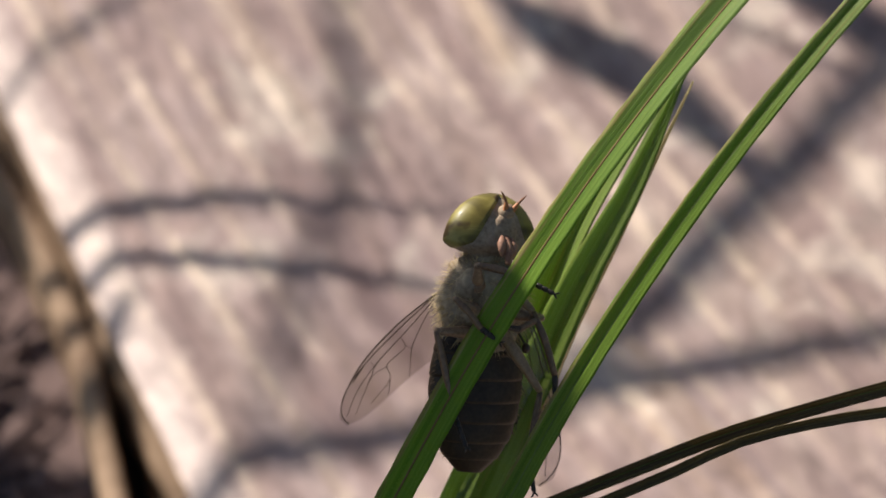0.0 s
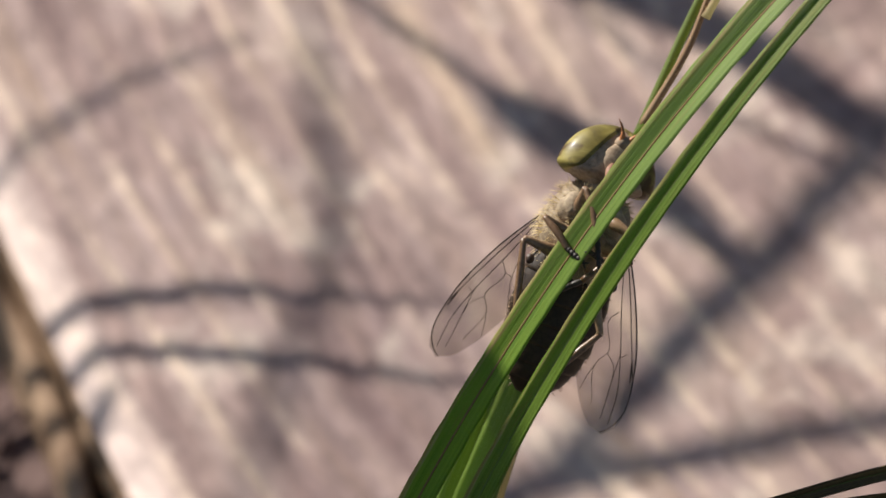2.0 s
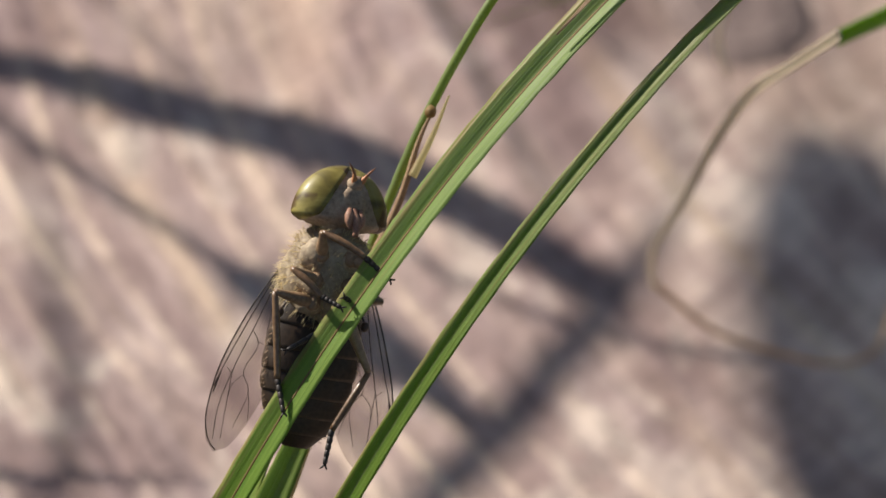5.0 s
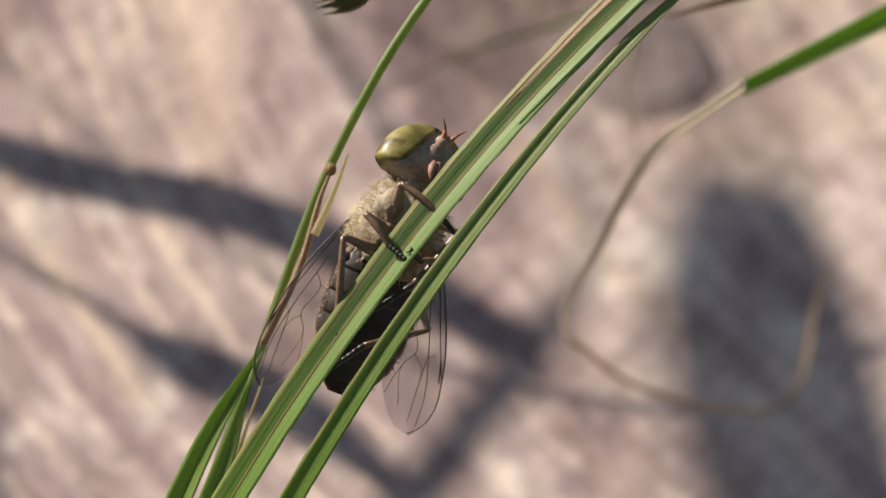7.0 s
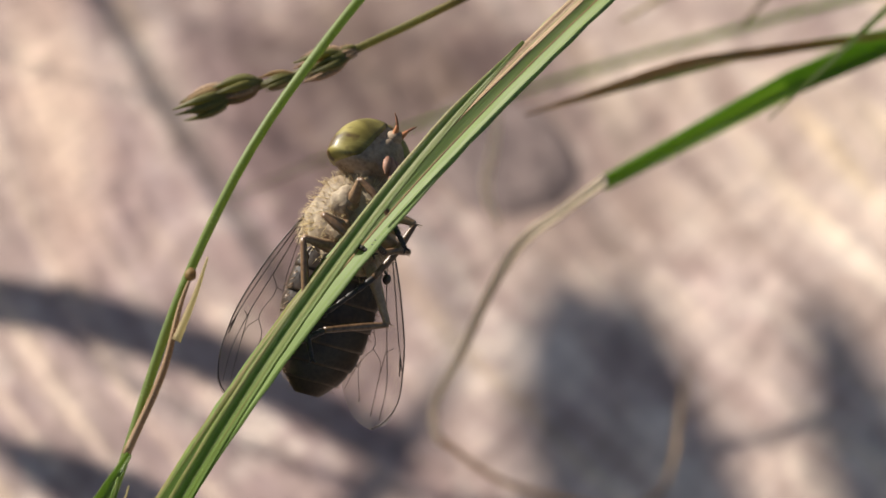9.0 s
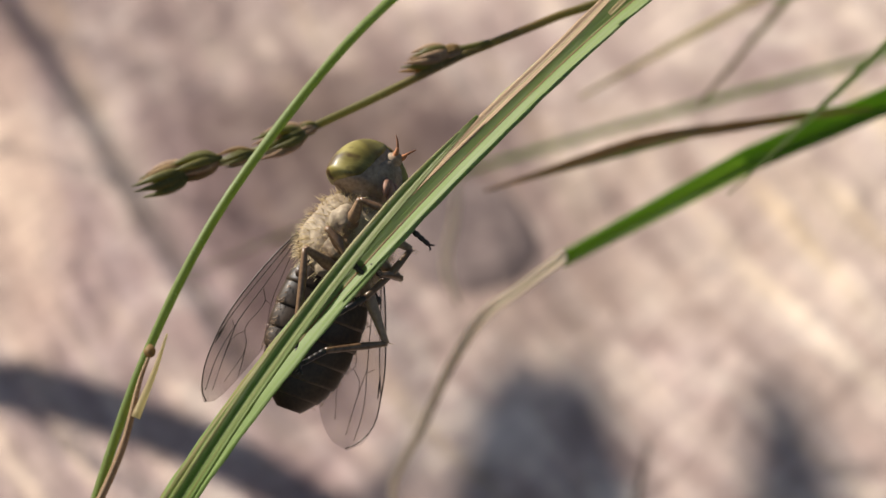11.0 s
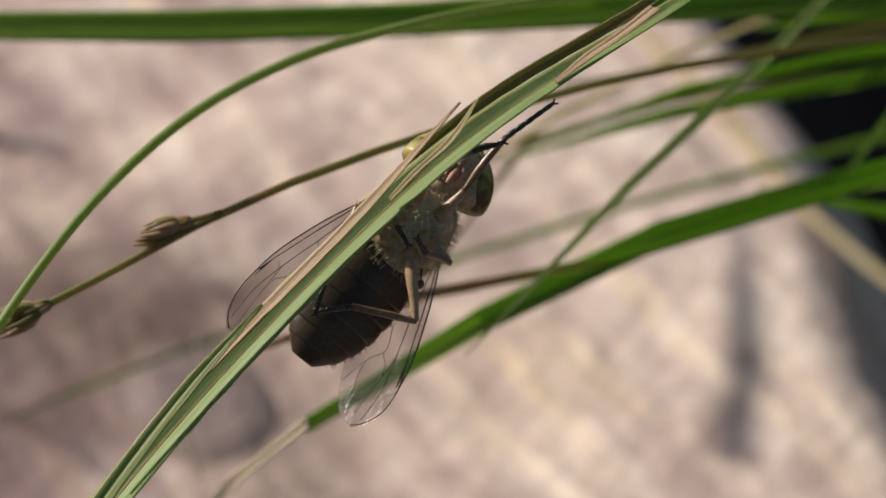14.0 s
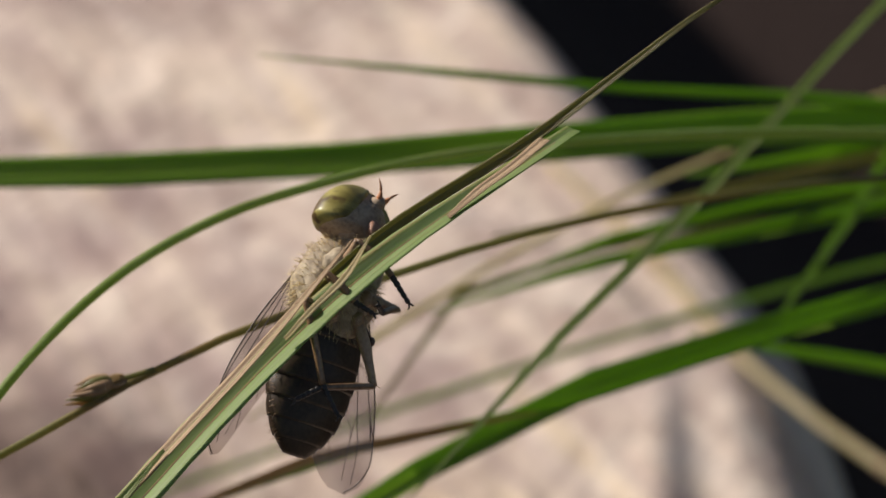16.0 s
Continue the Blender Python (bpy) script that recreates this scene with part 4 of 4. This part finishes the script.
def wing(fly, side):
    ob = part("wing", wing_mesh(side), wing_film, fly, "clear smoky wing with brown veins")
    ob.matrix_basis = Matrix.Translation(mm(side * 2.2, 1.9, -1.1)) @ pose(0, 0, 0, 6, 14 if side < 0 else -12, 17 * side if side < 0 else 20)
    courses = (
        ([(0.0, 0.0), (0.35, 0.0), (0.7, 0.0), (0.9, 0.02), (0.97, 0.2), (0.99, 0.6)], 0.051),
        ([(0.0, 0.05), (0.3, 0.09), (0.6, 0.06), (0.72, 0.01)], 0.037),
        ([(0.05, 0.2), (0.35, 0.25), (0.6, 0.25), (0.8, 0.25), (0.95, 0.3)], 0.031),
        ([(0.6, 0.25), (0.75, 0.38), (0.93, 0.55)], 0.024),
        ([(0.38, 0.26), (0.42, 0.42), (0.6, 0.46), (0.64, 0.62), (0.86, 0.75)], 0.024),
        ([(0.64, 0.62), (0.72, 0.80), (0.80, 0.97)], 0.022),
        ([(0.06, 0.3), (0.25, 0.45), (0.42, 0.55), (0.52, 0.75), (0.62, 0.97)], 0.024),
        ([(0.42, 0.42), (0.42, 0.55)], 0.020),
        ([(0.6, 0.14), (0.62, 0.25)], 0.020),
        ([(0.6, 0.46), (0.66, 0.36), (0.74, 0.37)], 0.020),
    )
    for line, r in courses:
        pts = [wing_point(side, *p) for p in line]
        part("vein", scaled(tube(pts, [r, r, r * 0.7], 5, 4 * len(pts))), vein_skin, ob)
    stigma = [wing_point(side, s, 0.05) + Vector((0, 0, 0.02)) for s in (0.62, 0.68, 0.74)]
    part("wing_spot", scaled(tube(stigma, [0.03, 0.07, 0.03], 6, 8)), vein_skin, ob)
    return ob


def leg(fly, coxa, knee, ankle, toe, thick, name):
    """Femur from the body to the knee; shin and foot hang on it."""
    c, k, a, t = (Vector(p) for p in (coxa, knee, ankle, toe))
    k, a, t = k - c, a - c, t - c
    femur = join(tube([Vector((0, 0, 0)), k * 0.35 + Vector((0, 0, 0.12)), k], [0.34 * thick, 0.40 * thick, 0.28 * thick, 0.2 * thick], 9, 16),
                 blob((0, 0, -0.2), (0.5 * thick, 0.6 * thick, 0.7 * thick), lump=0.3))
    ob = part(name, scaled(femur), femur_skin, fly, "brown jointed leg with black foot")
    ob.matrix_basis = Matrix.Translation(c / 1000)
    a, t = a - k, t - k
    zero = Vector((0, 0, 0))
    at_knee = Matrix.Translation(k / 1000)
    shin = part("tibia", scaled(tube([zero, a / 2 + Vector((0, 0.1, 0.1)), a], [0.17 * thick, 0.24 * thick, 0.22 * thick, 0.2 * thick], 8, 16)), tibia_skin, ob, at=at_knee)
    beads = []
    for i in range(5):
        p, q = a.lerp(t, i / 5), a.lerp(t, (i + 1) / 5)
        r = (0.20 - 0.012 * i) * thick
        beads.append(tube([p, p.lerp(q, 0.5), q], [r * 0.85, r, r * 1.02, r * 0.8], 7, 8))
    way = (t - a).normalized()
    cross = way.cross(Vector((0, 0, 1))).normalized()
    for s in (-1, 1):
        beads.append(tube([t, t + way * 0.25 + cross * s * 0.16, t + way * 0.33 + cross * s * 0.2 - Vector((0, 0, 0.25))], [0.07, 0.06, 0.02], 5, 6))
    foot = part("tarsus", scaled(join(*beads)), tarsus_skin, ob, "black segmented foot with claws", at=at_knee)
    rng = random.Random(int(abs(coxa[0] * 100 + coxa[1] * 1000)))
    bristles = []
    for u, v, count in ((zero, k, 40),):
        for _ in range(count):
            p = u.lerp(v, rng.uniform(0.05, 1))
            d = Vector((rng.uniform(-1, 1), rng.uniform(-1, 1), rng.uniform(-1, 1))).normalized()
            bristles.append(tube([p + d * 0.15 * thick, p + d * rng.uniform(0.36, 0.55) * thick + (v - u).normalized() * 0.15], [0.018, 0.004], 3, 2))
    part("bristles", scaled(join(*bristles)), hair_pale, ob, kind="stuff")
    return ob, shin, foot


def horse_fly():
    fly = new("horse_fly")
    tagged(fly, "brown horse fly with olive eyes clinging to a grass leaf", "fly")
    # head: two great eyes, caps of one rounded form, and the face between them
    mid, size = Vector((0, 5.0, -0.2)), Vector((3.05, 3.1, 1.75))

    def domed(mesh):
        """Flattens the side towards the neck."""
        return [Vector((p[0], p[1] if p[1] > 5.0 else 5.0 + (p[1] - 5.0) * 0.26, p[2])) for p in mesh[0]], mesh[1]

    head = part("head", scaled(join(domed(blob(mid, size * 0.95, rings=20, sides=28, lump=0.04, scale=2.0)),
                                    blob((0, 5.8, 1.12), (0.95, 1.3, 0.5), lump=0.15, scale=2), blob((-1.05, 5.3, 0.75), (0.95, 0.85, 0.55), lump=0.15, scale=2),
                                    blob((1.05, 5.3, 0.75), (0.95, 0.85, 0.55), lump=0.15, scale=2), blob((0, 7.1, 1.15), (0.5, 0.5, 0.5), lump=0.2),
                                    blob((0, 4.7, 0.2), (1.5, 0.6, 1.0), lump=0.2, scale=2))), face_skin, fly, "beige-brown dusty face")
    for s in (-1, 1):
        n = Vector((s * 0.88, 0.45, -0.35)).normalized()
        cut = n.dot(Vector((s * 0.36, 7.7, 0.75)) - mid)
        pole = Vector((n.x * size.x, n.y * size.y, n.z * size.z))
        cut, pole = cut / pole.length, pole.normalized()
        reach = math.acos(cut)
        e = pole.cross(Vector((0, 0, 1))).normalized()
        g = pole.cross(e)
        rings, sides, v, f = 22, 48, [], []
        for i in range(rings + 1):
            th = reach * min(i, rings - 1) / (rings - 1)
            swell = 1.0 if i < rings - 1 else 0.9
            if i == rings:
                swell = 0.88
            for j in range(sides):
                ph = 2 * math.pi * j / sides
                u = pole * math.cos(th) + (e * math.cos(ph) + g * math.sin(ph)) * math.sin(th)
                v.append(mid + Vector((u.x * size.x, u.y * size.y, u.z * size.z)) * (1.02 if swell == 1.0 else swell))
        for i in range(rings):
            for j in range(sides):
                k = (j + 1) % sides
                f.append((i * sides + j, (i + 1) * sides + j, (i + 1) * sides + k, i * sides + k))
        v = domed((v, f))[0]
        part("eye", scaled((v, f)), eye_skin, head, "glossy olive compound eye")
        ring = v[(rings - 1) * sides:rings * sides]
        part("eye_margin", scaled(tube(ring + ring[:1], [0.055, 0.055], 6, 120)), eye_rim, head, "thin dark eye margin")
        part("antenna", scaled(join(tube([(s * 0.2, 7.15, 1.35), (s * 0.33, 7.5, 1.55), (s * 0.44, 7.72, 1.62)], [0.12, 0.18, 0.14, 0.08], 8, 14),
                                    blob((s * 0.2, 7.2, 1.4), (0.21, 0.21, 0.18)))), orange_skin, head, "orange antenna")
        part("antenna_tip", scaled(tube([(s * 0.43, 7.7, 1.62), (s * 0.64, 7.98, 1.66), (s * 0.92, 8.28, 1.66)], [0.09, 0.07, 0.015], 8, 12)), tip_skin, head, "brown pointed antenna tip")
        part("palp", scaled(tube([(s * 0.32, 5.6, 1.6), (s * 0.42, 5.0, 1.9), (s * 0.3, 4.4, 2.0)], [0.14, 0.27, 0.23, 0.07], 8, 14)), palp_skin, head, "pinkish brown palp")
        part("haltere", scaled(join(tube([(s * 2.0, 0.2, 0.4), (s * 2.55, -0.7, 0.9)], [0.09, 0.07], 6, 6), blob((s * 2.6, -0.9, 0.95), (0.26, 0.32, 0.26)))), vein_skin, fly)
    part("proboscis", scaled(tube([(0, 5.6, 1.5), (0.05, 4.8, 2.0), (0.05, 4.0, 2.2)], [0.24, 0.28, 0.18], 8, 14)), palp_skin, head, "brown mouth tube")
    # trunk
    trunk = part("thorax", scaled(join(blob((0, 1.45, -0.3), (2.72, 3.25, 2.3), rings=22, sides=30, lump=0.12, scale=2.4),
                                       blob((-1.1, 2.7, 1.1), (1.0, 1.1, 0.9), lump=0.2, scale=2), blob((1.1, 2.7, 1.1), (1.0, 1.1, 0.9), lump=0.2, scale=2),
                                       blob((-1.0, 1.1, 1.25), (0.95, 0.85, 0.85), lump=0.2, scale=2), blob((1.0, 1.1, 1.25), (0.95, 0.85, 0.85), lump=0.2, scale=2),
                                       blob((-0.95, -0.1, 1.1), (0.9, 0.75, 0.8), lump=0.2, scale=2), blob((0.95, -0.1, 1.1), (0.9, 0.75, 0.8), lump=0.2, scale=2),
                                       blob((0, 4.3, 0.0), (1.1, 0.8, 1.0), lump=0.2))), thorax_skin, fly, "grey-yellow hairy underside of the trunk")
    rng = random.Random(7)
    hairs = []
    for _ in range(1500):
        a, b = rng.uniform(0, 2 * math.pi), rng.uniform(-0.6, 1.0)
        flat = math.sqrt(max(0.0, 1 - b * b))
        d = Vector((math.cos(a) * flat, math.sin(a) * flat, b))
        p = Vector((d.x * 2.7, 1.45 + d.y * 3.25, -0.3 + d.z * 2.26))
        way = (d + Vector((0, -0.35, 0)) + Vector((rng.uniform(-0.4, 0.4), rng.uniform(-0.4, 0.4), rng.uniform(-0.4, 0.4)))).normalized()
        l = rng.uniform(0.25, 0.75)
        hairs.append(tube([p - d * 0.08, p + way * l * 0.55, p + way * l + Vector((0, -0.1 * l, 0))], [0.022, 0.015, 0.004], 3, 3))
    part("hair", scaled(join(*hairs)), hair_pale, trunk, "pale yellow fuzz", kind="stuff")
    # hind body: overlapping plates
    half = (2.25, 2.65, 2.78, 2.76, 2.58, 2.2, 1.6, 0.75)
    stops = (0.0, -1.42, -2.9, -4.27, -5.54, -6.76, -7.82, -8.66)
    for i in range(7):
        v, f, uv = [], [], []
        rows, sides = 7, 32
        for r in range(rows + 1):
            q = r / rows
            y = stops[i] + (stops[i + 1] - stops[i]) * (q * 1.06)
            w = half[i] + (half[i + 1] - half[i]) * q
            w *= 1 + 0.035 * math.sin(q * math.pi * 0.9) + 0.02 * q
            depth, mid = w * 0.66, -0.35 + 0.010 * (y * y) * 0.6
            for j in range(sides):
                a = 2 * math.pi * j / sides
                bump = 1 + 0.02 * noise.noise(Vector((math.cos(a) * 3, y, math.sin(a) * 3)))
                flat = 0.86 if math.sin(a) > 0 else 1.0
                v.append(Vector((w * math.cos(a) * bump, y, mid + depth * math.sin(a) * flat * bump)))
                uv.append((j / sides, q))
        for r in range(rows):
            for j in range(sides):
                k = (j + 1) % sides
                f.append((r * sides + j, r * sides + k, (r + 1) * sides + k, (r + 1) * sides + j))
        f.append(tuple(rows * sides + j for j in range(sides)))
        part("abdomen_plate", scaled((v, f, uv)), abdomen_skin, fly, "dark brown plate with pale hind edge")
    fringe = []
    for _ in range(260):
        y = rng.uniform(-8.5, -0.3)
        w = float(np.interp(-y, [-s for s in stops], half))
        s = rng.choice((-1, 1))
        p = Vector((s * w * 0.97, y, rng.uniform(-0.6, 0.4)))
        d = Vector((s * rng.uniform(0.5, 1), rng.uniform(-1.0, -0.2), rng.uniform(-0.4, 0.6))).normalized()
        fringe.append(tube([p, p + d * rng.uniform(0.2, 0.45)], [0.022, 0.005], 3, 2))
    part("fringe", scaled(join(*fringe)), femur_skin, fly, kind="stuff")
    wings = [wing(fly, -1), wing(fly, 1)]
    legs = {
        "fore_left": leg(fly, (-0.9, 2.9, 1.6), (-1.35, 4.25, 2.9), (1.3, 3.7, 4.0), (3.0, 3.0, 4.5), 1.0, "leg"),
        "mid_left": leg(fly, (-1.0, 1.3, 1.8), (-2.7, 1.9, 3.0), (-0.9, 0.6, 3.8), (0.2, 0.15, 4.4), 1.0, "leg"),
        "hind_left": leg(fly, (-0.9, 0.0, 1.6), (-3.4, 0.4, 2.6), (-2.5, -4.6, 3.0), (-2.0, -6.4, 3.9), 1.0, "leg"),
        "fore_right": leg(fly, (0.9, 2.9, 1.6), (2.8, 2.5, 2.7), (6.5, 4.1, 3.0), (9.9, 4.5, 3.3), 1.0, "leg"),
        "mid_right": leg(fly, (1.0, 1.3, 1.8), (3.05, 0.9, 2.3), (1.3, 0.55, 3.4), (0.4, 0.9, 4.3), 1.0, "leg"),
        "hind_right": leg(fly, (0.9, 0.0, 1.6), (2.7, -3.6, 2.5), (1.5, -7.4, 3.0), (1.6, -9.4, 3.4), 1.0, "leg"),
    }
    return fly, head, wings, legs


fly, head, wings, legs = horse_fly()


# ---- what moves ----
def motions():
    # the fly: seconds, its place in the sheet, its lean from the sheet's upright, its turn about its length
    climb = (
        (0, -18.12, -29.4, 0.5, 20), (0.5, -17.26, -24.83, 0.4, 18), (1, -14.49, -23.64, 7.9, 5), (1.5, -13.16, -22.1, 16.4, 5),
        (2, -12.32, -19.28, 15.2, 5), (2.5, -11.9, -18.19, 9.6, 12), (3, -13.7, -16.35, 0.6, 18), (3.5, -12.41, -15.45, 8.4, 15),
        (4, -13.13, -15.44, 2.6, 18), (6.3, -6.33, -6.72, 18.2, 8), (6.5, -4.74, -8.16, 15.9, 12), (7, -3.48, -5.41, 19.5, 10),
        (7.5, -2.32, -3.81, 28.5, 0), (8, -0.49, -1.12, 30.6, -3), (8.5, 0.38, 1.98, 21, 15), (9, 1.79, 0.74, 16.7, 15), (11.5, 4.71, 5.49, 23, 20),
        (12, 7.0, 6.9, 40.0, 2), (12.5, 11.5, 9.1, 42.5, -4), (13, 14.7, 13.4, 42.5, -4), (13.5, 19.9, 13.25, 48.4, -4),
        (14, 22.7, 14.7, 42.5, 4), (14.5, 24.9, 17.4, 36.0, 12), (15, 22.31, 22.74, 21.7, 22), (15.5, 22.49, 23.28, 23.2, 25),
        (16, 23.36, 19.62, 19.9, 25),
    )
    rows = []
    for t, x, y, lean, turn in climb:
        rows.append((t, SHEET @ pose(x * 1.02 / 1000, y * 1.02 / 1000, -0.0039, 0, 0, -lean) @ pose(0, 0, 0, 0, turn, 0)))
    walk(fly, rows)

    # its head turns on the neck: seconds, degrees of nod, degrees to its side, degrees of tilt
    neck = Matrix.Translation(mm(0, 4.3, -0.3))
    nods = ((0, -8, 16, -8), (1, -12, 14, -4), (2, -14, 12, -4), (3, -6, 12, 0), (4, 0, 14, 3), (6.5, -18, 16, -10), (7.5, -18, 12, -6), (8, -14, 2, 0), (9, -18, 18, -14), (11.5, -16, 14, -10),
            (12, -16, 4, 0), (13, -14, -4, 0), (14, -16, -2, 0), (14.5, -20, 6, -4), (15, -16, 10, -8), (16, -14, 10, -14))
    walk(head, [(t, neck @ pose(0, 0, 0, nod, side, roll) @ neck.inverted()) for t, nod, side, roll in nods])

    # its left wing, held out and raised at first: seconds, degrees to the side, degrees off the back
    hinge = wings[0].matrix_basis.copy()
    spread = ((0, 4, 31), (0.5, 3, 29), (1, 3, 28), (1.5, 0, 27), (2, 4, 15), (2.5, 7, 10), (3, 0, 0), (16, 0, 0))
    walk(wings[0], [(t, hinge @ pose(0, 0, 0, up, 0, -out)) for t, out, up in spread])

    # the leaves sway: seconds and degrees
    sway = (
        (0, -0.322), (0.5, 0.052), (1, -0.298), (1.5, -0.282), (2, -0.061), (2.5, 0.33), (3, 0.951), (3.5, 0.576), (4, 0.72), (6.3, 0.68),
        (6.5, -0.46), (7, -0.2), (7.5, 0.1), (8, 0.28), (8.5, 0.28), (9, -0.33), (11.5, -0.12), (12, 0.25), (12.5, -0.28), (13, 0.2),
        (13.5, -0.88), (14, -1.2), (14.5, -1.08), (15, 0.465), (15.5, 0.552), (16, -0.472),
    )
    side = (
        (0, -0.896), (0.5, -1.321), (1, -1.346), (1.5, -0.752), (2, 0.721), (2.5, 1.5), (3, -0.464), (3.5, -0.071), (4, -0.069), (6.3, 0.4),
        (6.5, -0.55), (7, 0.383), (7.5, 0.592), (8, 1.924), (8.5, 1.927), (9, 1.311), (11.5, 1.52), (12, 1.879), (12.5, 1.355), (13, 1.844),
        (13.5, 0.757), (14, 0.412), (14.5, 0.519), (15, 2.009), (15.5, 2.096), (16, 1.072),
    )
    home = SHEET @ Matrix.Translation(PIVOT)
    for leaf in (main_leaf, dry_strip, tail_leaf):
        walk(leaf, [(t, home @ pose(0, 0, 0, 0, 0, a)) for t, a in sway])
    walk(side_leaf, [(t, home @ pose(0, 0, 0, 0, 0, a)) for t, a in side])

    # three broad tall leaves swing in the breeze: seconds, millimetres across and along, degrees about the tip
    breeze = ((0, 0, 0, 0), (4, 0, 0, 0), (6.3, -15, -14, 9), (6.5, -15, -14, 9), (7, -5, -5, 5), (7.5, 13, 9, 0), (8, 11, 8, 0), (8.5, 6, 3.5, 1), (9, -8, -8, 7),
              (11.5, -8.4, -8.4, 0), (12, -8.8, -8.8, 0), (12.5, -6.2, -6.2, 0), (16, -6.2, -6.2, 0))
    for leaf, (track, w, h) in zip(tall_leaves, SHADOWS):
        if h == 0.40 or h == 0.34:
            foot = leaf.matrix_basis.copy()
            tip = Matrix.Translation(Vector((*track[0], 0)) / 1000 + TO_SUN * h / TO_SUN.z)
            walk(leaf, [(t, pose(x / 1000, y / 1000, 0) @ tip @ pose(0, 0, 0, 0, 0, a) @ tip.inverted() @ foot) for t, x, y, a in breeze])

    # the broad level leaf dips: seconds and millimetres
    rest = level_leaf.matrix_basis.copy()
    dips = ((0, 0), (12.5, 0), (13.5, -0.7), (14, -1.2), (14.5, -1.3), (15, -0.1), (16, 0))
    walk(level_leaf, [(t, pose(0, 0, d / 1000) @ rest) for t, d in dips])

    base = SHEET @ Matrix.Translation(STALK_PIVOT)
    bend = ((0, -2.5), (1, -2.4), (1.5, -2.1), (2, -1.25), (2.5, -0.9), (3, -0.5), (3.5, -0.5), (4, -0.5), (6.5, -0.2), (9, 0.0), (16, 0.0))
    walk(stalk, [(t, base @ pose(0, 0, 0, 0, 0, a)) for t, a in bend])

    # the legs: seconds, degrees at the hip, degrees at the knee, and the knee's lean towards the body
    steps = {
        "fore_right": ((0, -30, -60), (0.3, -70, 40), (0.5, -110, 112, 52), (0.7, -60, 0), (1.0, 0, -150), (1.5, 10, 4), (2.0, 0, -146), (2.5, 0, -150), (3.0, 0, -155), (3.5, 10, 2), (4.0, 0, -155),
                       (6.3, 5, -142), (7.0, 5, -140), (8.0, 10, -130), (9.0, 5, -142), (11.1, 2, -142), (11.3, -60, -190), (11.5, -112, -238), (11.75, -50, -180), (12.0, 10, -125), (13.0, 10, -122), (13.5, 14, -122), (13.8, 40, -50), (14.0, 100, -32), (14.5, 98, -30),
                       (15.0, 20, 40), (15.5, 6, -2), (15.75, -70, 70), (16.0, -128, 135, 50)),
        "fore_left": ((0, 0, 0), (1.0, -8, -5), (2.0, -15, -30), (3.0, -10, -40), (3.5, 0, -8), (6.5, 0, -10), (8.0, -6, 0), (9.0, -8, -20), (11.5, 0, 5), (12.0, 0, -60), (12.7, 0, -20), (13.0, 0, 128),
                      (13.4, 0, 20), (13.7, 0, 50), (14.0, 0, 78), (14.5, 0, 70), (14.8, -4, 20), (15.0, -6, -12), (16.0, -6, -16)),
        "mid_left": ((0, -10, 0), (1.0, 6, 0), (2.5, -4, 5), (4.0, 4, 0), (6.3, 0, 0), (7.4, 0, 5), (7.5, 12, 90), (7.7, 0, 0), (9.0, 6, 0), (11.5, -4, 0), (13.0, 8, -10), (14.5, -2, 0), (16.0, 3, 0)),
        "hind_left": ((0, 6, 0), (1.0, -5, 4), (2.5, 4, 0), (4.0, 0, 0), (6.5, 5, 0), (8.0, 0, 4), (9.0, 6, 0), (12.0, -4, 6), (14.0, 5, 0), (16.0, 10, 8)),
        "mid_right": ((0, 8, 0), (1.0, -4, 0), (2.5, 4, -4), (4.0, 0, 0), (7.0, -4, 4), (9.0, 2, 0), (12.0, -6, 0), (14.0, 4, 5), (16.0, 10, 0)),
        "hind_right": ((0, 10, 0), (1.0, 4, 0), (2.5, 0, -20), (3.0, 4, 0), (4.0, 2, 0), (6.3, 10, -40), (9.0, 4, -58), (12.0, 16, -62), (14.0, 16, -62), (15.0, 0, -56), (16.0, 0, -56)),
    }
    for key, turns in steps.items():
        limb, shin, foot = legs[key]
        turns = [(*row, 0)[:4] for row in turns]
        hip, knee = limb.matrix_basis.copy(), shin.matrix_basis.copy()
        walk(limb, [(t, hip @ pose(0, 0, 0, 0, 0, h)) for t, h, k, lean in turns])
        for piece in (shin, foot):
            knees = []
            for t, h, k, lean in turns:
                n = math.ceil(abs(k - last) / 60) if knees else 1
                for i in range(1, n):
                    knees.append((round(before + (t - before) * i / n, 3), knee @ pose(0, 0, 0, 0, tilt + (lean - tilt) * i / n, last + (k - last) * i / n)))
                knees.append((t, knee @ pose(0, 0, 0, 0, lean, k)))
                before, last, tilt = t, k, lean
            walk(piece, knees)


motions()
